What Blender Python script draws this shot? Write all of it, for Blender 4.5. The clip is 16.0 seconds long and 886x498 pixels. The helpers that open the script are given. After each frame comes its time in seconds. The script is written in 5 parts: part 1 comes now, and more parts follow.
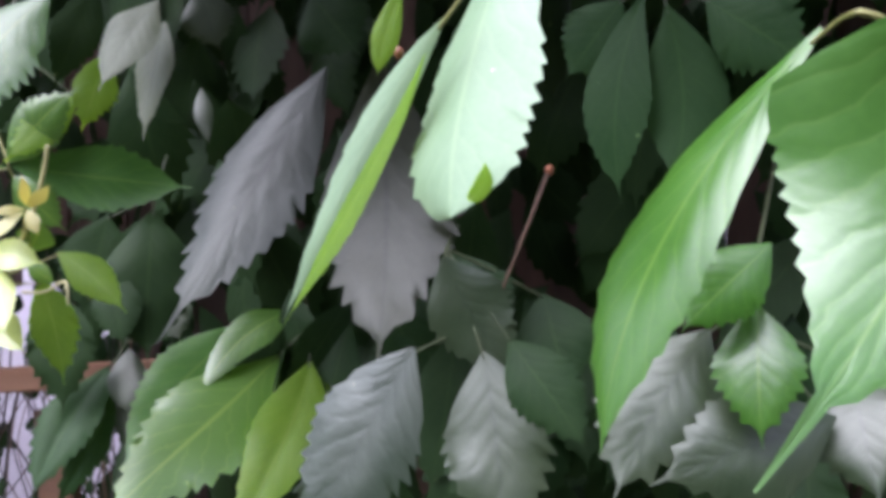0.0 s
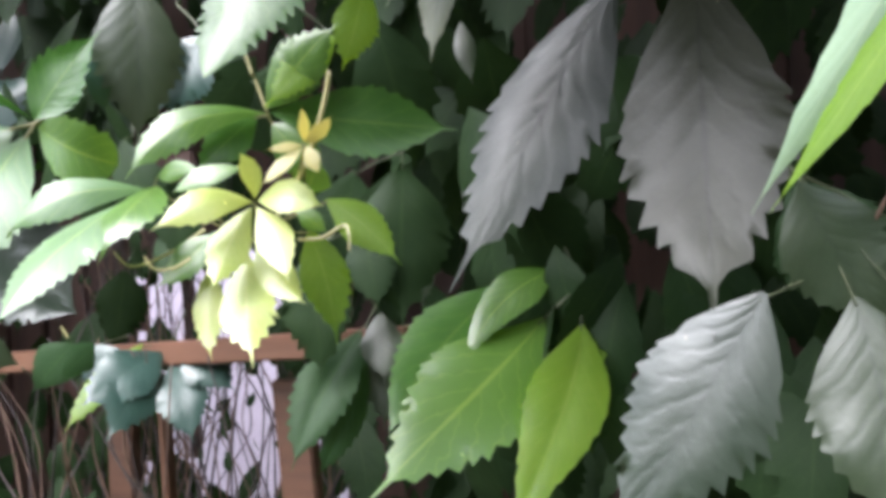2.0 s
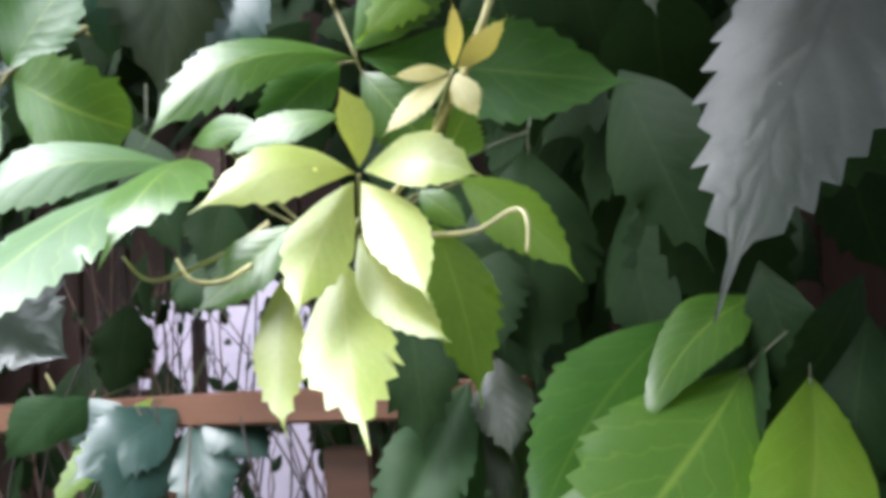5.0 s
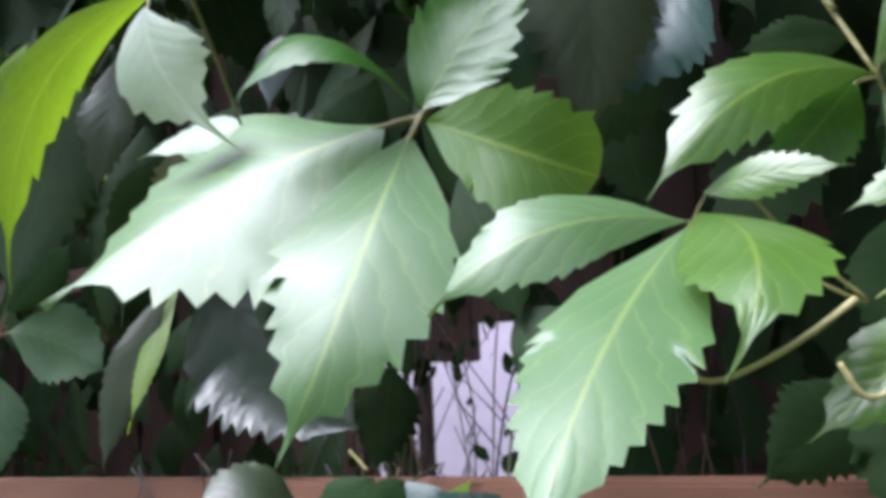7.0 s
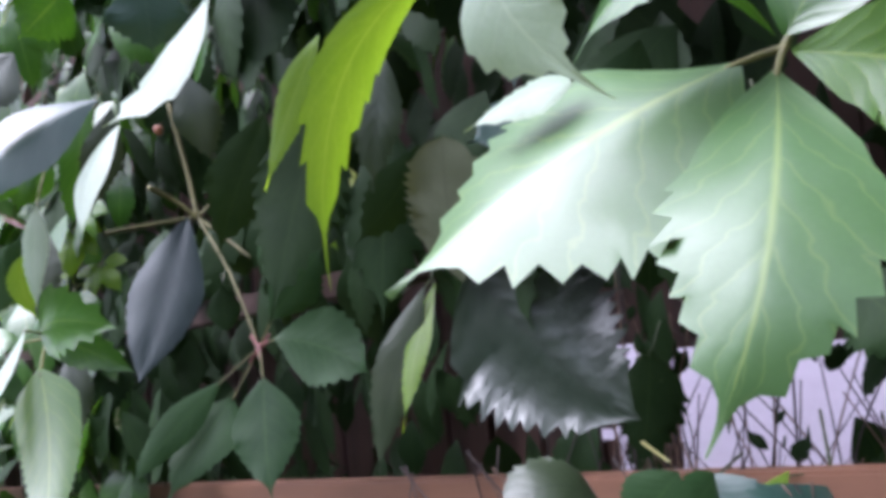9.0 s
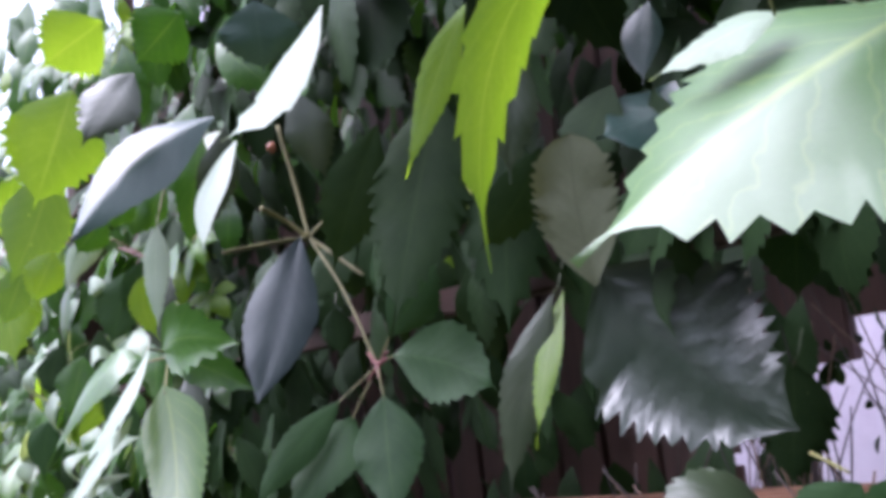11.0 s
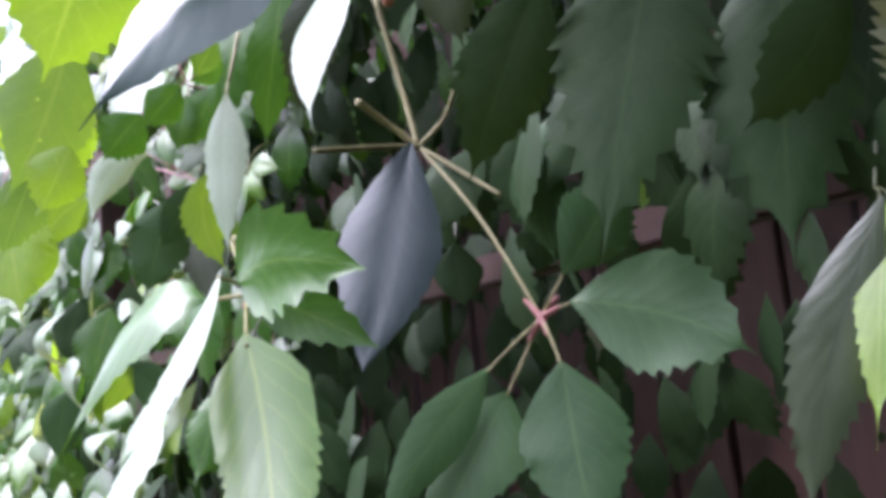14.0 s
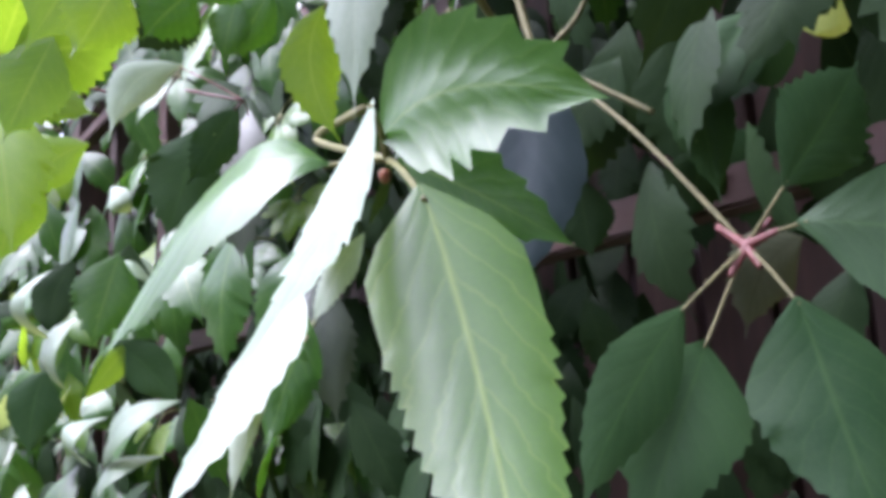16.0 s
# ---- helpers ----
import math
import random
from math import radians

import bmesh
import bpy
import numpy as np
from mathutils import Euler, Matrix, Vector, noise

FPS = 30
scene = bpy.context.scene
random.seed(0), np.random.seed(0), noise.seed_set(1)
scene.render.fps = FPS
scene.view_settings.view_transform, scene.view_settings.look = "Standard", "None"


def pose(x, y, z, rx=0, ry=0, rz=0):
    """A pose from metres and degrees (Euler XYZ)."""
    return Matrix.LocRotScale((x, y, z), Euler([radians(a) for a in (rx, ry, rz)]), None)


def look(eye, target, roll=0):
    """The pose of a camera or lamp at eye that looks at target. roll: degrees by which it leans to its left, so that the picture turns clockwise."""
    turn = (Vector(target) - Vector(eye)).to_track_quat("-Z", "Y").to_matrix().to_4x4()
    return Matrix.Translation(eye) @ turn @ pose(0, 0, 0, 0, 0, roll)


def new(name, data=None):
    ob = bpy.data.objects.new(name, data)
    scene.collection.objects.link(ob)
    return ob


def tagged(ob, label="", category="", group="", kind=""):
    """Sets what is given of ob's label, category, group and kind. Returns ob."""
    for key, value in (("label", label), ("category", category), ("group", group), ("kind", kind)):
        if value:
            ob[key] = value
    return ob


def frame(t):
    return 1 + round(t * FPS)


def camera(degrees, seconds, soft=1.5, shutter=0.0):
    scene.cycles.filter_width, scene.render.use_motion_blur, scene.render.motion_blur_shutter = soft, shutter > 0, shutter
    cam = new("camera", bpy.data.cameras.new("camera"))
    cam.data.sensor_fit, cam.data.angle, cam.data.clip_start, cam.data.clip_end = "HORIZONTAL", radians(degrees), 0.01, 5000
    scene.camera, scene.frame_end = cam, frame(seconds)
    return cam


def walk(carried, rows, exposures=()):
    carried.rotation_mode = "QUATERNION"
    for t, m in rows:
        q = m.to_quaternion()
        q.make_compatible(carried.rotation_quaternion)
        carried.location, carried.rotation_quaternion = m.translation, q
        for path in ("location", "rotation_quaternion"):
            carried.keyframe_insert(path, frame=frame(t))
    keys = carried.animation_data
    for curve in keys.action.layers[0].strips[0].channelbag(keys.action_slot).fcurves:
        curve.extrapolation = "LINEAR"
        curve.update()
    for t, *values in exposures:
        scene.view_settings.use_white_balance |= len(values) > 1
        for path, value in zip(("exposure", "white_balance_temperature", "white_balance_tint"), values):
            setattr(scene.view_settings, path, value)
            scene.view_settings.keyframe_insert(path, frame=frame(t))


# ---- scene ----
cam = camera(54.0, 16.0, soft=4.7)
PATH = [
    (0, (-0.0177, 0.0143, 1.5939), (0.0253, 2.0138, 1.5846), -1.87),
    (0.5, (-0.0335, 0.0185, 1.5897), (-0.1255, 2.0163, 1.5824), -2.87),
    (1, (-0.0561, 0.0285, 1.5824), (-0.2538, 2.0187, 1.5791), -2.70),
    (1.5, (-0.0724, 0.0443, 1.5809), (-0.3454, 2.0254, 1.5604), -2.77),
    (2, (-0.0947, 0.0728, 1.5703), (-0.4083, 2.0480, 1.5609), -2.88),
    (2.5, (-0.1010, 0.0930, 1.5600), (-0.4035, 2.0697, 1.5949), -3.14),
    (3, (-0.1103, 0.0997, 1.5599), (-0.3989, 2.0784, 1.5992), -3.22),
    (3.2, (-0.1112, 0.1060, 1.5581), (-0.4239, 2.0812, 1.5868), -3.22),
    (5.3, (-0.1931, 0.2453, 1.5603), (-0.4999, 2.2170, 1.6966), -2.42),
    (5.5, (-0.1965, 0.2550, 1.5599), (-0.5370, 2.2160, 1.7562), -1.73),
    (6, (-0.2380, 0.2605, 1.5693), (-0.6184, 2.2179, 1.7228), -2.96),
    (6.5, (-0.2766, 0.2689, 1.5738), (-0.8002, 2.1905, 1.7572), -2.56),
    (7, (-0.3071, 0.2710, 1.5789), (-0.9423, 2.1556, 1.7911), -2.75),
    (7.5, (-0.3163, 0.2723, 1.5794), (-1.0111, 2.1329, 1.8150), -3.37),
    (8, (-0.3349, 0.2673, 1.5838), (-1.1523, 2.0764, 1.8270), -4.24),
    (8.5, (-0.3542, 0.2731, 1.5800), (-1.2633, 2.0388, 1.8164), -4.83),
    (9, (-0.3650, 0.2782, 1.5778), (-1.3851, 1.9823, 1.8125), -6.02),
    (9.5, (-0.3731, 0.2691, 1.5827), (-1.5121, 1.8962, 1.8176), -6.63),
    (9.7, (-0.3785, 0.2723, 1.5735), (-1.5319, 1.8825, 1.8510), -6.88),
    (11.8, (-0.4267, 0.3152, 1.5655), (-1.6045, 1.8962, 1.9019), -6.67),
    (12, (-0.4349, 0.3359, 1.5696), (-1.6131, 1.9180, 1.8994), -6.38),
    (12.5, (-0.4424, 0.3559, 1.5749), (-1.6243, 1.9376, 1.8934), -5.47),
    (13, (-0.4570, 0.3736, 1.5719), (-1.6437, 1.9540, 1.8782), -5.22),
    (13.5, (-0.5283, 0.3916, 1.5695), (-1.7302, 1.9645, 1.8546), -5.48),
    (14, (-0.6134, 0.4048, 1.5687), (-1.8241, 1.9682, 1.8684), -5.83),
    (14.5, (-0.6900, 0.4307, 1.5510), (-1.8402, 2.0234, 1.9254), -4.06),
    (15, (-0.7464, 0.4372, 1.5509), (-1.8707, 2.0452, 1.9386), -3.29),
    (15.5, (-0.7586, 0.4479, 1.5454), (-1.8697, 2.0650, 1.9332), -3.50),
    (16, (-0.7638, 0.4551, 1.5342), (-1.8846, 2.0635, 1.9301), -3.01),
]

EXPOSURE, SKY, SUN = 2.15, 0.12, 1.05
walk(cam, [(t, look(eye, target, roll)) for t, eye, target, roll in PATH], [(0, EXPOSURE + 0.3, 5900, 20), (1, EXPOSURE + 0.5, 6000, 19), (3, EXPOSURE + 0.62, 6250, 14), (5.5, EXPOSURE + 0.25, 5950, 13), (6.2, EXPOSURE + 0.12, 5900, 16), (8, EXPOSURE + 0.02, 5700, 22), (12, EXPOSURE + 0.05, 5700, 30), (13, EXPOSURE + 0.25, 5800, 31), (14, EXPOSURE + 0.55, 5850, 31), (14.6, EXPOSURE + 0.5, 5800, 32), (16, EXPOSURE + 0.35, 5700, 29)])
# ---- light: an overcast garden sky, brightest above and to the left ----
world = bpy.data.worlds.new("overcast_sky")
scene.world = world
world.use_nodes = True
wn = world.node_tree
sky = wn.nodes.new("ShaderNodeTexSky")
sky.sky_type = "NISHITA"
sky.sun_disc = False
sky.sun_elevation, sky.sun_rotation = radians(58), radians(-140)
sky.air_density, sky.dust_density, sky.ozone_density = 1.0, 4.0, 1.0
grey = wn.nodes.new("ShaderNodeHueSaturation")
grey.inputs["Saturation"].default_value = 0.3
wn.links.new(sky.outputs[0], grey.inputs["Color"])
wn.links.new(grey.outputs[0], wn.nodes["Background"].inputs["Color"])
wn.nodes["Background"].inputs["Strength"].default_value = SKY

sun = new("sun", bpy.data.lights.new("sun", "SUN"))
sun.data.energy, sun.data.angle, sun.data.color = SUN, radians(60), (0.995, 0.985, 0.985)
sun.matrix_world = look((0, 0, 6), (0.38, 0.42, 5.12))


# ---- materials ----
def node_material(name):
    m = bpy.data.materials.new(name)
    m.use_nodes = True
    return m, m.node_tree.nodes, m.node_tree.links, m.node_tree.nodes["Principled BSDF"]


def mathnode(nodes, links, op, a, b=None):
    n = nodes.new("ShaderNodeMath")
    n.operation = op
    for i, v in enumerate((a, b)):
        if v is None:
            continue
        if isinstance(v, (int, float)):
            n.inputs[i].default_value = v
        else:
            links.new(v, n.inputs[i])
    return n.outputs[0]


def ramp(nodes, links, fac, stops):
    r = nodes.new("ShaderNodeValToRGB")
    while len(r.color_ramp.elements) < len(stops):
        r.color_ramp.elements.new(0.5)
    for e, (p, c) in zip(r.color_ramp.elements, stops):
        e.position, e.color = p, (*c, 1)
    links.new(fac, r.inputs[0])
    return r.outputs[0]


def leaf_material(name, deep, pale, vein, rough=0.42, glow=0.35, coat=0.0, spec=0.5, relief=0.0002):
    """A leaf blade: mottled green between two tones, paler midrib and side veins, waxy gloss, light passing through."""
    m, nodes, links, bsdf = node_material(name)
    uv = nodes.new("ShaderNodeUVMap")
    sep = nodes.new("ShaderNodeSeparateXYZ")
    links.new(uv.outputs[0], sep.inputs[0])
    off = mathnode(nodes, links, "ABSOLUTE", mathnode(nodes, links, "SUBTRACT", sep.outputs[0], 0.5))
    side = mathnode(nodes, links, "MULTIPLY", off, 2.0)
    # side veins run up and outward from the midrib
    run = mathnode(nodes, links, "SUBTRACT", sep.outputs[1], mathnode(nodes, links, "MULTIPLY", mathnode(nodes, links, "POWER", side, 0.85), 0.27))
    wander = nodes.new("ShaderNodeTexNoise")
    wander.inputs["Scale"].default_value, wander.inputs["Detail"].default_value = 110, 2
    run = mathnode(nodes, links, "ADD", run, mathnode(nodes, links, "MULTIPLY", mathnode(nodes, links, "SUBTRACT", wander.outputs[0], 0.5), 0.09))
    net = nodes.new("ShaderNodeTexVoronoi")
    net.feature = "DISTANCE_TO_EDGE"
    net.inputs["Scale"].default_value = 420
    saw = mathnode(nodes, links, "ABSOLUTE", mathnode(nodes, links, "SUBTRACT", mathnode(nodes, links, "FRACT", mathnode(nodes, links, "MULTIPLY", run, 8.5)), 0.5))
    veins = mathnode(nodes, links, "SUBTRACT", 1.0, mathnode(nodes, links, "MULTIPLY", saw, 11.0))
    mid = mathnode(nodes, links, "SUBTRACT", 1.0, mathnode(nodes, links, "MULTIPLY", side, 16.0))
    line = nodes.new("ShaderNodeClamp")
    links.new(mathnode(nodes, links, "MAXIMUM", mathnode(nodes, links, "MULTIPLY", veins, 0.4), mid), line.inputs[0])
    geo = nodes.new("ShaderNodeNewGeometry")
    info = nodes.new("ShaderNodeObjectInfo")
    n1 = nodes.new("ShaderNodeTexNoise")
    n1.inputs["Scale"].default_value, n1.inputs["Detail"].default_value = 45, 4
    n2 = nodes.new("ShaderNodeTexNoise")
    n2.inputs["Scale"].default_value, n2.inputs["Detail"].default_value = 600, 2
    for n in (n1, n2, wander, net):
        links.new(geo.outputs["Position"], n.inputs["Vector"])
    tone = mathnode(nodes, links, "ADD", mathnode(nodes, links, "MULTIPLY", n1.outputs[0], 0.75),
                    mathnode(nodes, links, "ADD", mathnode(nodes, links, "MULTIPLY", info.outputs["Random"], 0.3), mathnode(nodes, links, "MULTIPLY", geo.outputs["Random Per Island"], 0.2)))
    tone = mathnode(nodes, links, "ADD", mathnode(nodes, links, "SUBTRACT", tone, 0.2), mathnode(nodes, links, "MULTIPLY", mathnode(nodes, links, "SUBTRACT", n2.outputs[0], 0.5), 0.35))
    blade = ramp(nodes, links, tone, [(0.15, deep), (0.85, pale)])
    mix = nodes.new("ShaderNodeMix")
    mix.data_type = "RGBA"
    links.new(mathnode(nodes, links, "MULTIPLY", line.outputs[0], 0.6), mix.inputs[0])
    links.new(blade, mix.inputs[6])
    mix.inputs[7].default_value = (*vein, 1)
    # a few small pale flecks where insects have fed
    fleck = nodes.new("ShaderNodeTexVoronoi")
    fleck.inputs["Scale"].default_value = 75
    links.new(geo.outputs["Position"], fleck.inputs["Vector"])
    chance = nodes.new("ShaderNodeSeparateColor")
    links.new(fleck.outputs["Color"], chance.inputs[0])
    near = mathnode(nodes, links, "LESS_THAN", fleck.outputs["Distance"], mathnode(nodes, links, "MULTIPLY", chance.outputs[1], 0.075))
    spot = mathnode(nodes, links, "MULTIPLY", near, mathnode(nodes, links, "GREATER_THAN", chance.outputs[0], 0.72))
    flecked = nodes.new("ShaderNodeMix")
    flecked.data_type = "RGBA"
    links.new(mathnode(nodes, links, "MULTIPLY", spot, 0.65), flecked.inputs[0])
    links.new(mix.outputs[2], flecked.inputs[6])
    flecked.inputs[7].default_value = (min(1, pale[0] * 2.2 + 0.06), min(1, pale[1] * 1.9 + 0.06), min(1, pale[2] * 2 + 0.03), 1)
    mix = flecked
    links.new(mix.outputs[2], bsdf.inputs["Base Color"])
    links.new(mathnode(nodes, links, "ADD", mathnode(nodes, links, "MULTIPLY", n1.outputs[0], 0.2), rough - 0.1), bsdf.inputs["Roughness"])
    bsdf.inputs["Specular IOR Level"].default_value = spec
    bsdf.inputs["Coat Weight"].default_value, bsdf.inputs["Coat Roughness"].default_value = coat, 0.35
    # fine relief: narrow grooves along the veins, a little grain
    groove = nodes.new("ShaderNodeMapRange")
    groove.interpolation_type = "SMOOTHSTEP"
    groove.inputs["From Min"].default_value, groove.inputs["From Max"].default_value = 0.0, 0.36
    links.new(saw, groove.inputs["Value"])
    swell = mathnode(nodes, links, "ADD", groove.outputs[0], mathnode(nodes, links, "ADD", mathnode(nodes, links, "MULTIPLY", mathnode(nodes, links, "MINIMUM", net.outputs["Distance"], 0.2), 0.6), mathnode(nodes, links, "MULTIPLY", n1.outputs[0], 5.0)))
    bump = nodes.new("ShaderNodeBump")
    bump.inputs["Strength"].default_value, bump.inputs["Distance"].default_value = 0.5, relief
    links.new(swell, bump.inputs["Height"])
    links.new(bump.outputs[0], bsdf.inputs["Normal"])
    through_light = nodes.new("ShaderNodeBsdfTranslucent")
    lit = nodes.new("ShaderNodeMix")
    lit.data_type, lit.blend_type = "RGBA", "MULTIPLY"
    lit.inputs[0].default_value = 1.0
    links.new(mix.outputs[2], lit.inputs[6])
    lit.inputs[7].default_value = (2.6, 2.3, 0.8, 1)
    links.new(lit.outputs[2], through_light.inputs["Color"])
    both = nodes.new("ShaderNodeMixShader")
    both.inputs[0].default_value = glow
    links.new(bsdf.outputs[0], both.inputs[1])
    links.new(through_light.outputs[0], both.inputs[2])
    links.new(both.outputs[0], nodes["Material Output"].inputs["Surface"])
    return m


LEAF = {
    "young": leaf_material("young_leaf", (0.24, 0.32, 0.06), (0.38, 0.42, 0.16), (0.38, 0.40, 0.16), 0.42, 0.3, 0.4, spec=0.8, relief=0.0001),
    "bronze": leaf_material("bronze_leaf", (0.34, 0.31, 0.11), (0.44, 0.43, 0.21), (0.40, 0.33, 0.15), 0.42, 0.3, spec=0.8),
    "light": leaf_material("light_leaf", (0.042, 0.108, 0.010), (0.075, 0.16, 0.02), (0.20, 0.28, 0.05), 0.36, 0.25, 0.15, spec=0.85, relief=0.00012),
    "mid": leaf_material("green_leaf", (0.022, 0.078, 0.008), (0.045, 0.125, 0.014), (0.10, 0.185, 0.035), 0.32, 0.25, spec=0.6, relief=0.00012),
    # lime: light through the blade is partly put into its bright colour
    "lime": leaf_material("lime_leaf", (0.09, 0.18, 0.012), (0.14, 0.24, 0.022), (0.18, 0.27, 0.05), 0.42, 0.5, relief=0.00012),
    # dark and shade: the creeper's inner shade is put into these greens
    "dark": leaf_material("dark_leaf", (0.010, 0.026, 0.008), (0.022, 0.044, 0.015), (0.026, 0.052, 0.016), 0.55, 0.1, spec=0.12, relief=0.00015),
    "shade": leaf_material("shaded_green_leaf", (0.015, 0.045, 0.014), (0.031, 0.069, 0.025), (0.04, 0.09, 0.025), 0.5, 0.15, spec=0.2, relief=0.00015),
    # grey, ribbed and dusky: tones lowered for leaves that hang shaded
    "grey": leaf_material("grey_green_leaf", (0.016, 0.030, 0.012), (0.034, 0.048, 0.023), (0.014, 0.024, 0.012), 0.40, 0.1, spec=0.6, relief=0.00016),
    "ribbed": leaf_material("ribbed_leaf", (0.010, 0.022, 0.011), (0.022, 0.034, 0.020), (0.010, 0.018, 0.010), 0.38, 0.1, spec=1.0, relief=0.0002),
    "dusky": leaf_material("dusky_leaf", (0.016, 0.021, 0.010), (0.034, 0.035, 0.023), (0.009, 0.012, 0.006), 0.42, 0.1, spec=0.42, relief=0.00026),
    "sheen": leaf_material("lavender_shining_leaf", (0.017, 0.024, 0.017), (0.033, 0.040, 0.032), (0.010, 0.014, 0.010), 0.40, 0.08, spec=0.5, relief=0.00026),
    # slate: reflected sky is put into the blue of this leaf
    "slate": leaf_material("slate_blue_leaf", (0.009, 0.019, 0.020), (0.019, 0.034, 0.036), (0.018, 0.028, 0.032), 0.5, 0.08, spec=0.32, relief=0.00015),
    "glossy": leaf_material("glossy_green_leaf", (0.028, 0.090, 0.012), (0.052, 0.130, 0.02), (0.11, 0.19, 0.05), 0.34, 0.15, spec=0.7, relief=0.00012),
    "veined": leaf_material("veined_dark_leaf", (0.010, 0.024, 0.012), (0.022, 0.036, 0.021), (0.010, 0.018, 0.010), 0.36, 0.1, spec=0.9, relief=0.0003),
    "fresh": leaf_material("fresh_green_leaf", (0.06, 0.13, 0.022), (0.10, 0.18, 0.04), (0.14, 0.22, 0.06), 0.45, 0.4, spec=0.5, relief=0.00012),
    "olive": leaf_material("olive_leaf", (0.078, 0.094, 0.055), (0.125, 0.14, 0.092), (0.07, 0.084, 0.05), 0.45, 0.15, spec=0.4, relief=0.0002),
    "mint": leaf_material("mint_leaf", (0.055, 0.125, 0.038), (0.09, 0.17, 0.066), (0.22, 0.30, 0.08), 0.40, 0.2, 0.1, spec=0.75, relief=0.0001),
    # milky: the whitish gloss is put into the colour
    "milky": leaf_material("milky_gloss_leaf", (0.13, 0.21, 0.12), (0.18, 0.26, 0.17), (0.22, 0.30, 0.19), 0.5, 0.2, spec=0.6, relief=0.0001),
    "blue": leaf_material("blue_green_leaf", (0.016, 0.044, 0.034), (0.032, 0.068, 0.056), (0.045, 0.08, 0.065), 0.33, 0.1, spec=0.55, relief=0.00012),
    # pale: leaf underside colour, with white sky sheen put into it too
    "pale": leaf_material("pale_underside_sheen_leaf", (0.16, 0.23, 0.15), (0.25, 0.32, 0.25), (0.28, 0.35, 0.25), 0.45, 0.25, spec=0.6, relief=0.0001),
}


def plain_material(name, a, b, scale=60.0, rough=0.6, bump=0.4, stretch=(1, 1, 1), fine=8.0):
    m, nodes, links, bsdf = node_material(name)
    co = nodes.new("ShaderNodeTexCoord")
    mp = nodes.new("ShaderNodeMapping")
    mp.inputs["Scale"].default_value = stretch
    links.new(co.outputs["Object"], mp.inputs[0])
    n1 = nodes.new("ShaderNodeTexNoise")
    n1.inputs["Scale"].default_value, n1.inputs["Detail"].default_value = scale, 6
    n2 = nodes.new("ShaderNodeTexNoise")
    n2.inputs["Scale"].default_value, n2.inputs["Detail"].default_value = scale / fine, 3
    for n in (n1, n2):
        links.new(mp.outputs[0], n.inputs["Vector"])
    info = nodes.new("ShaderNodeObjectInfo")
    tone = mathnode(nodes, links, "ADD", mathnode(nodes, links, "MULTIPLY", n1.outputs[0], 0.5), mathnode(nodes, links, "MULTIPLY", n2.outputs[0], 0.5))
    tone = mathnode(nodes, links, "ADD", tone, mathnode(nodes, links, "MULTIPLY", mathnode(nodes, links, "SUBTRACT", info.outputs["Random"], 0.5), 0.25))
    links.new(ramp(nodes, links, tone, [(0.3, a), (0.7, b)]), bsdf.inputs["Base Color"])
    bsdf.inputs["Roughness"].default_value = rough
    bp = nodes.new("ShaderNodeBump")
    bp.inputs["Strength"].default_value, bp.inputs["Distance"].default_value = bump, 0.002
    links.new(n1.outputs[0], bp.inputs["Height"])
    links.new(bp.outputs[0], bsdf.inputs["Normal"])
    return m


STALK = plain_material("green_stalk", (0.12, 0.126, 0.036), (0.192, 0.18, 0.066), 300, 0.5)
# copy of the green stalk with shade put into its colour
SHADESTALK = plain_material("shaded_green_stalk", (0.03, 0.045, 0.018), (0.06, 0.07, 0.03), 300, 0.55)
OLIVE = plain_material("olive_bark", (0.07, 0.068, 0.022), (0.15, 0.138, 0.05), 250, 0.65)
TENDRIL = plain_material("yellow_tendril", (0.34, 0.32, 0.13), (0.44, 0.41, 0.22), 300, 0.45)
REDSTALK = plain_material("red_stalk", (0.10, 0.024, 0.022), (0.17, 0.05, 0.042), 300, 0.5)
TWIG = plain_material("brown_twig", (0.06, 0.033, 0.024), (0.144, 0.09, 0.06), 250, 0.8)
DEADWOOD = plain_material("grey_dead_stem", (0.021, 0.0168, 0.018), (0.066, 0.051, 0.048), 200, 0.85)
TIMBER = plain_material("red_brown_timber", (0.045, 0.019, 0.010), (0.13, 0.058, 0.030), 70, 0.7, 0.6, (0.12, 1, 1))
# darker copy of the timber, with the rail's shade put into its colour
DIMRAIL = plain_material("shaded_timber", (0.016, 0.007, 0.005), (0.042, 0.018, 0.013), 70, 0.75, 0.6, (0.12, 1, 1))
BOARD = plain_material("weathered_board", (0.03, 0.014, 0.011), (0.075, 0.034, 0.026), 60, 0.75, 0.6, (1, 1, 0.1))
PLASTER = plain_material("pale_plaster", (0.44, 0.40, 0.50), (0.54, 0.50, 0.60), 30, 0.9)
GREYRENDER = plain_material("grey_render", (0.10, 0.10, 0.09), (0.17, 0.165, 0.15), 20, 0.9)
SOIL = plain_material("lawn_ground", (0.04, 0.06, 0.02), (0.09, 0.10, 0.045), 6, 0.95)
BERRY = plain_material("orange_bud", (0.15, 0.045, 0.025), (0.24, 0.09, 0.045), 300, 0.4)


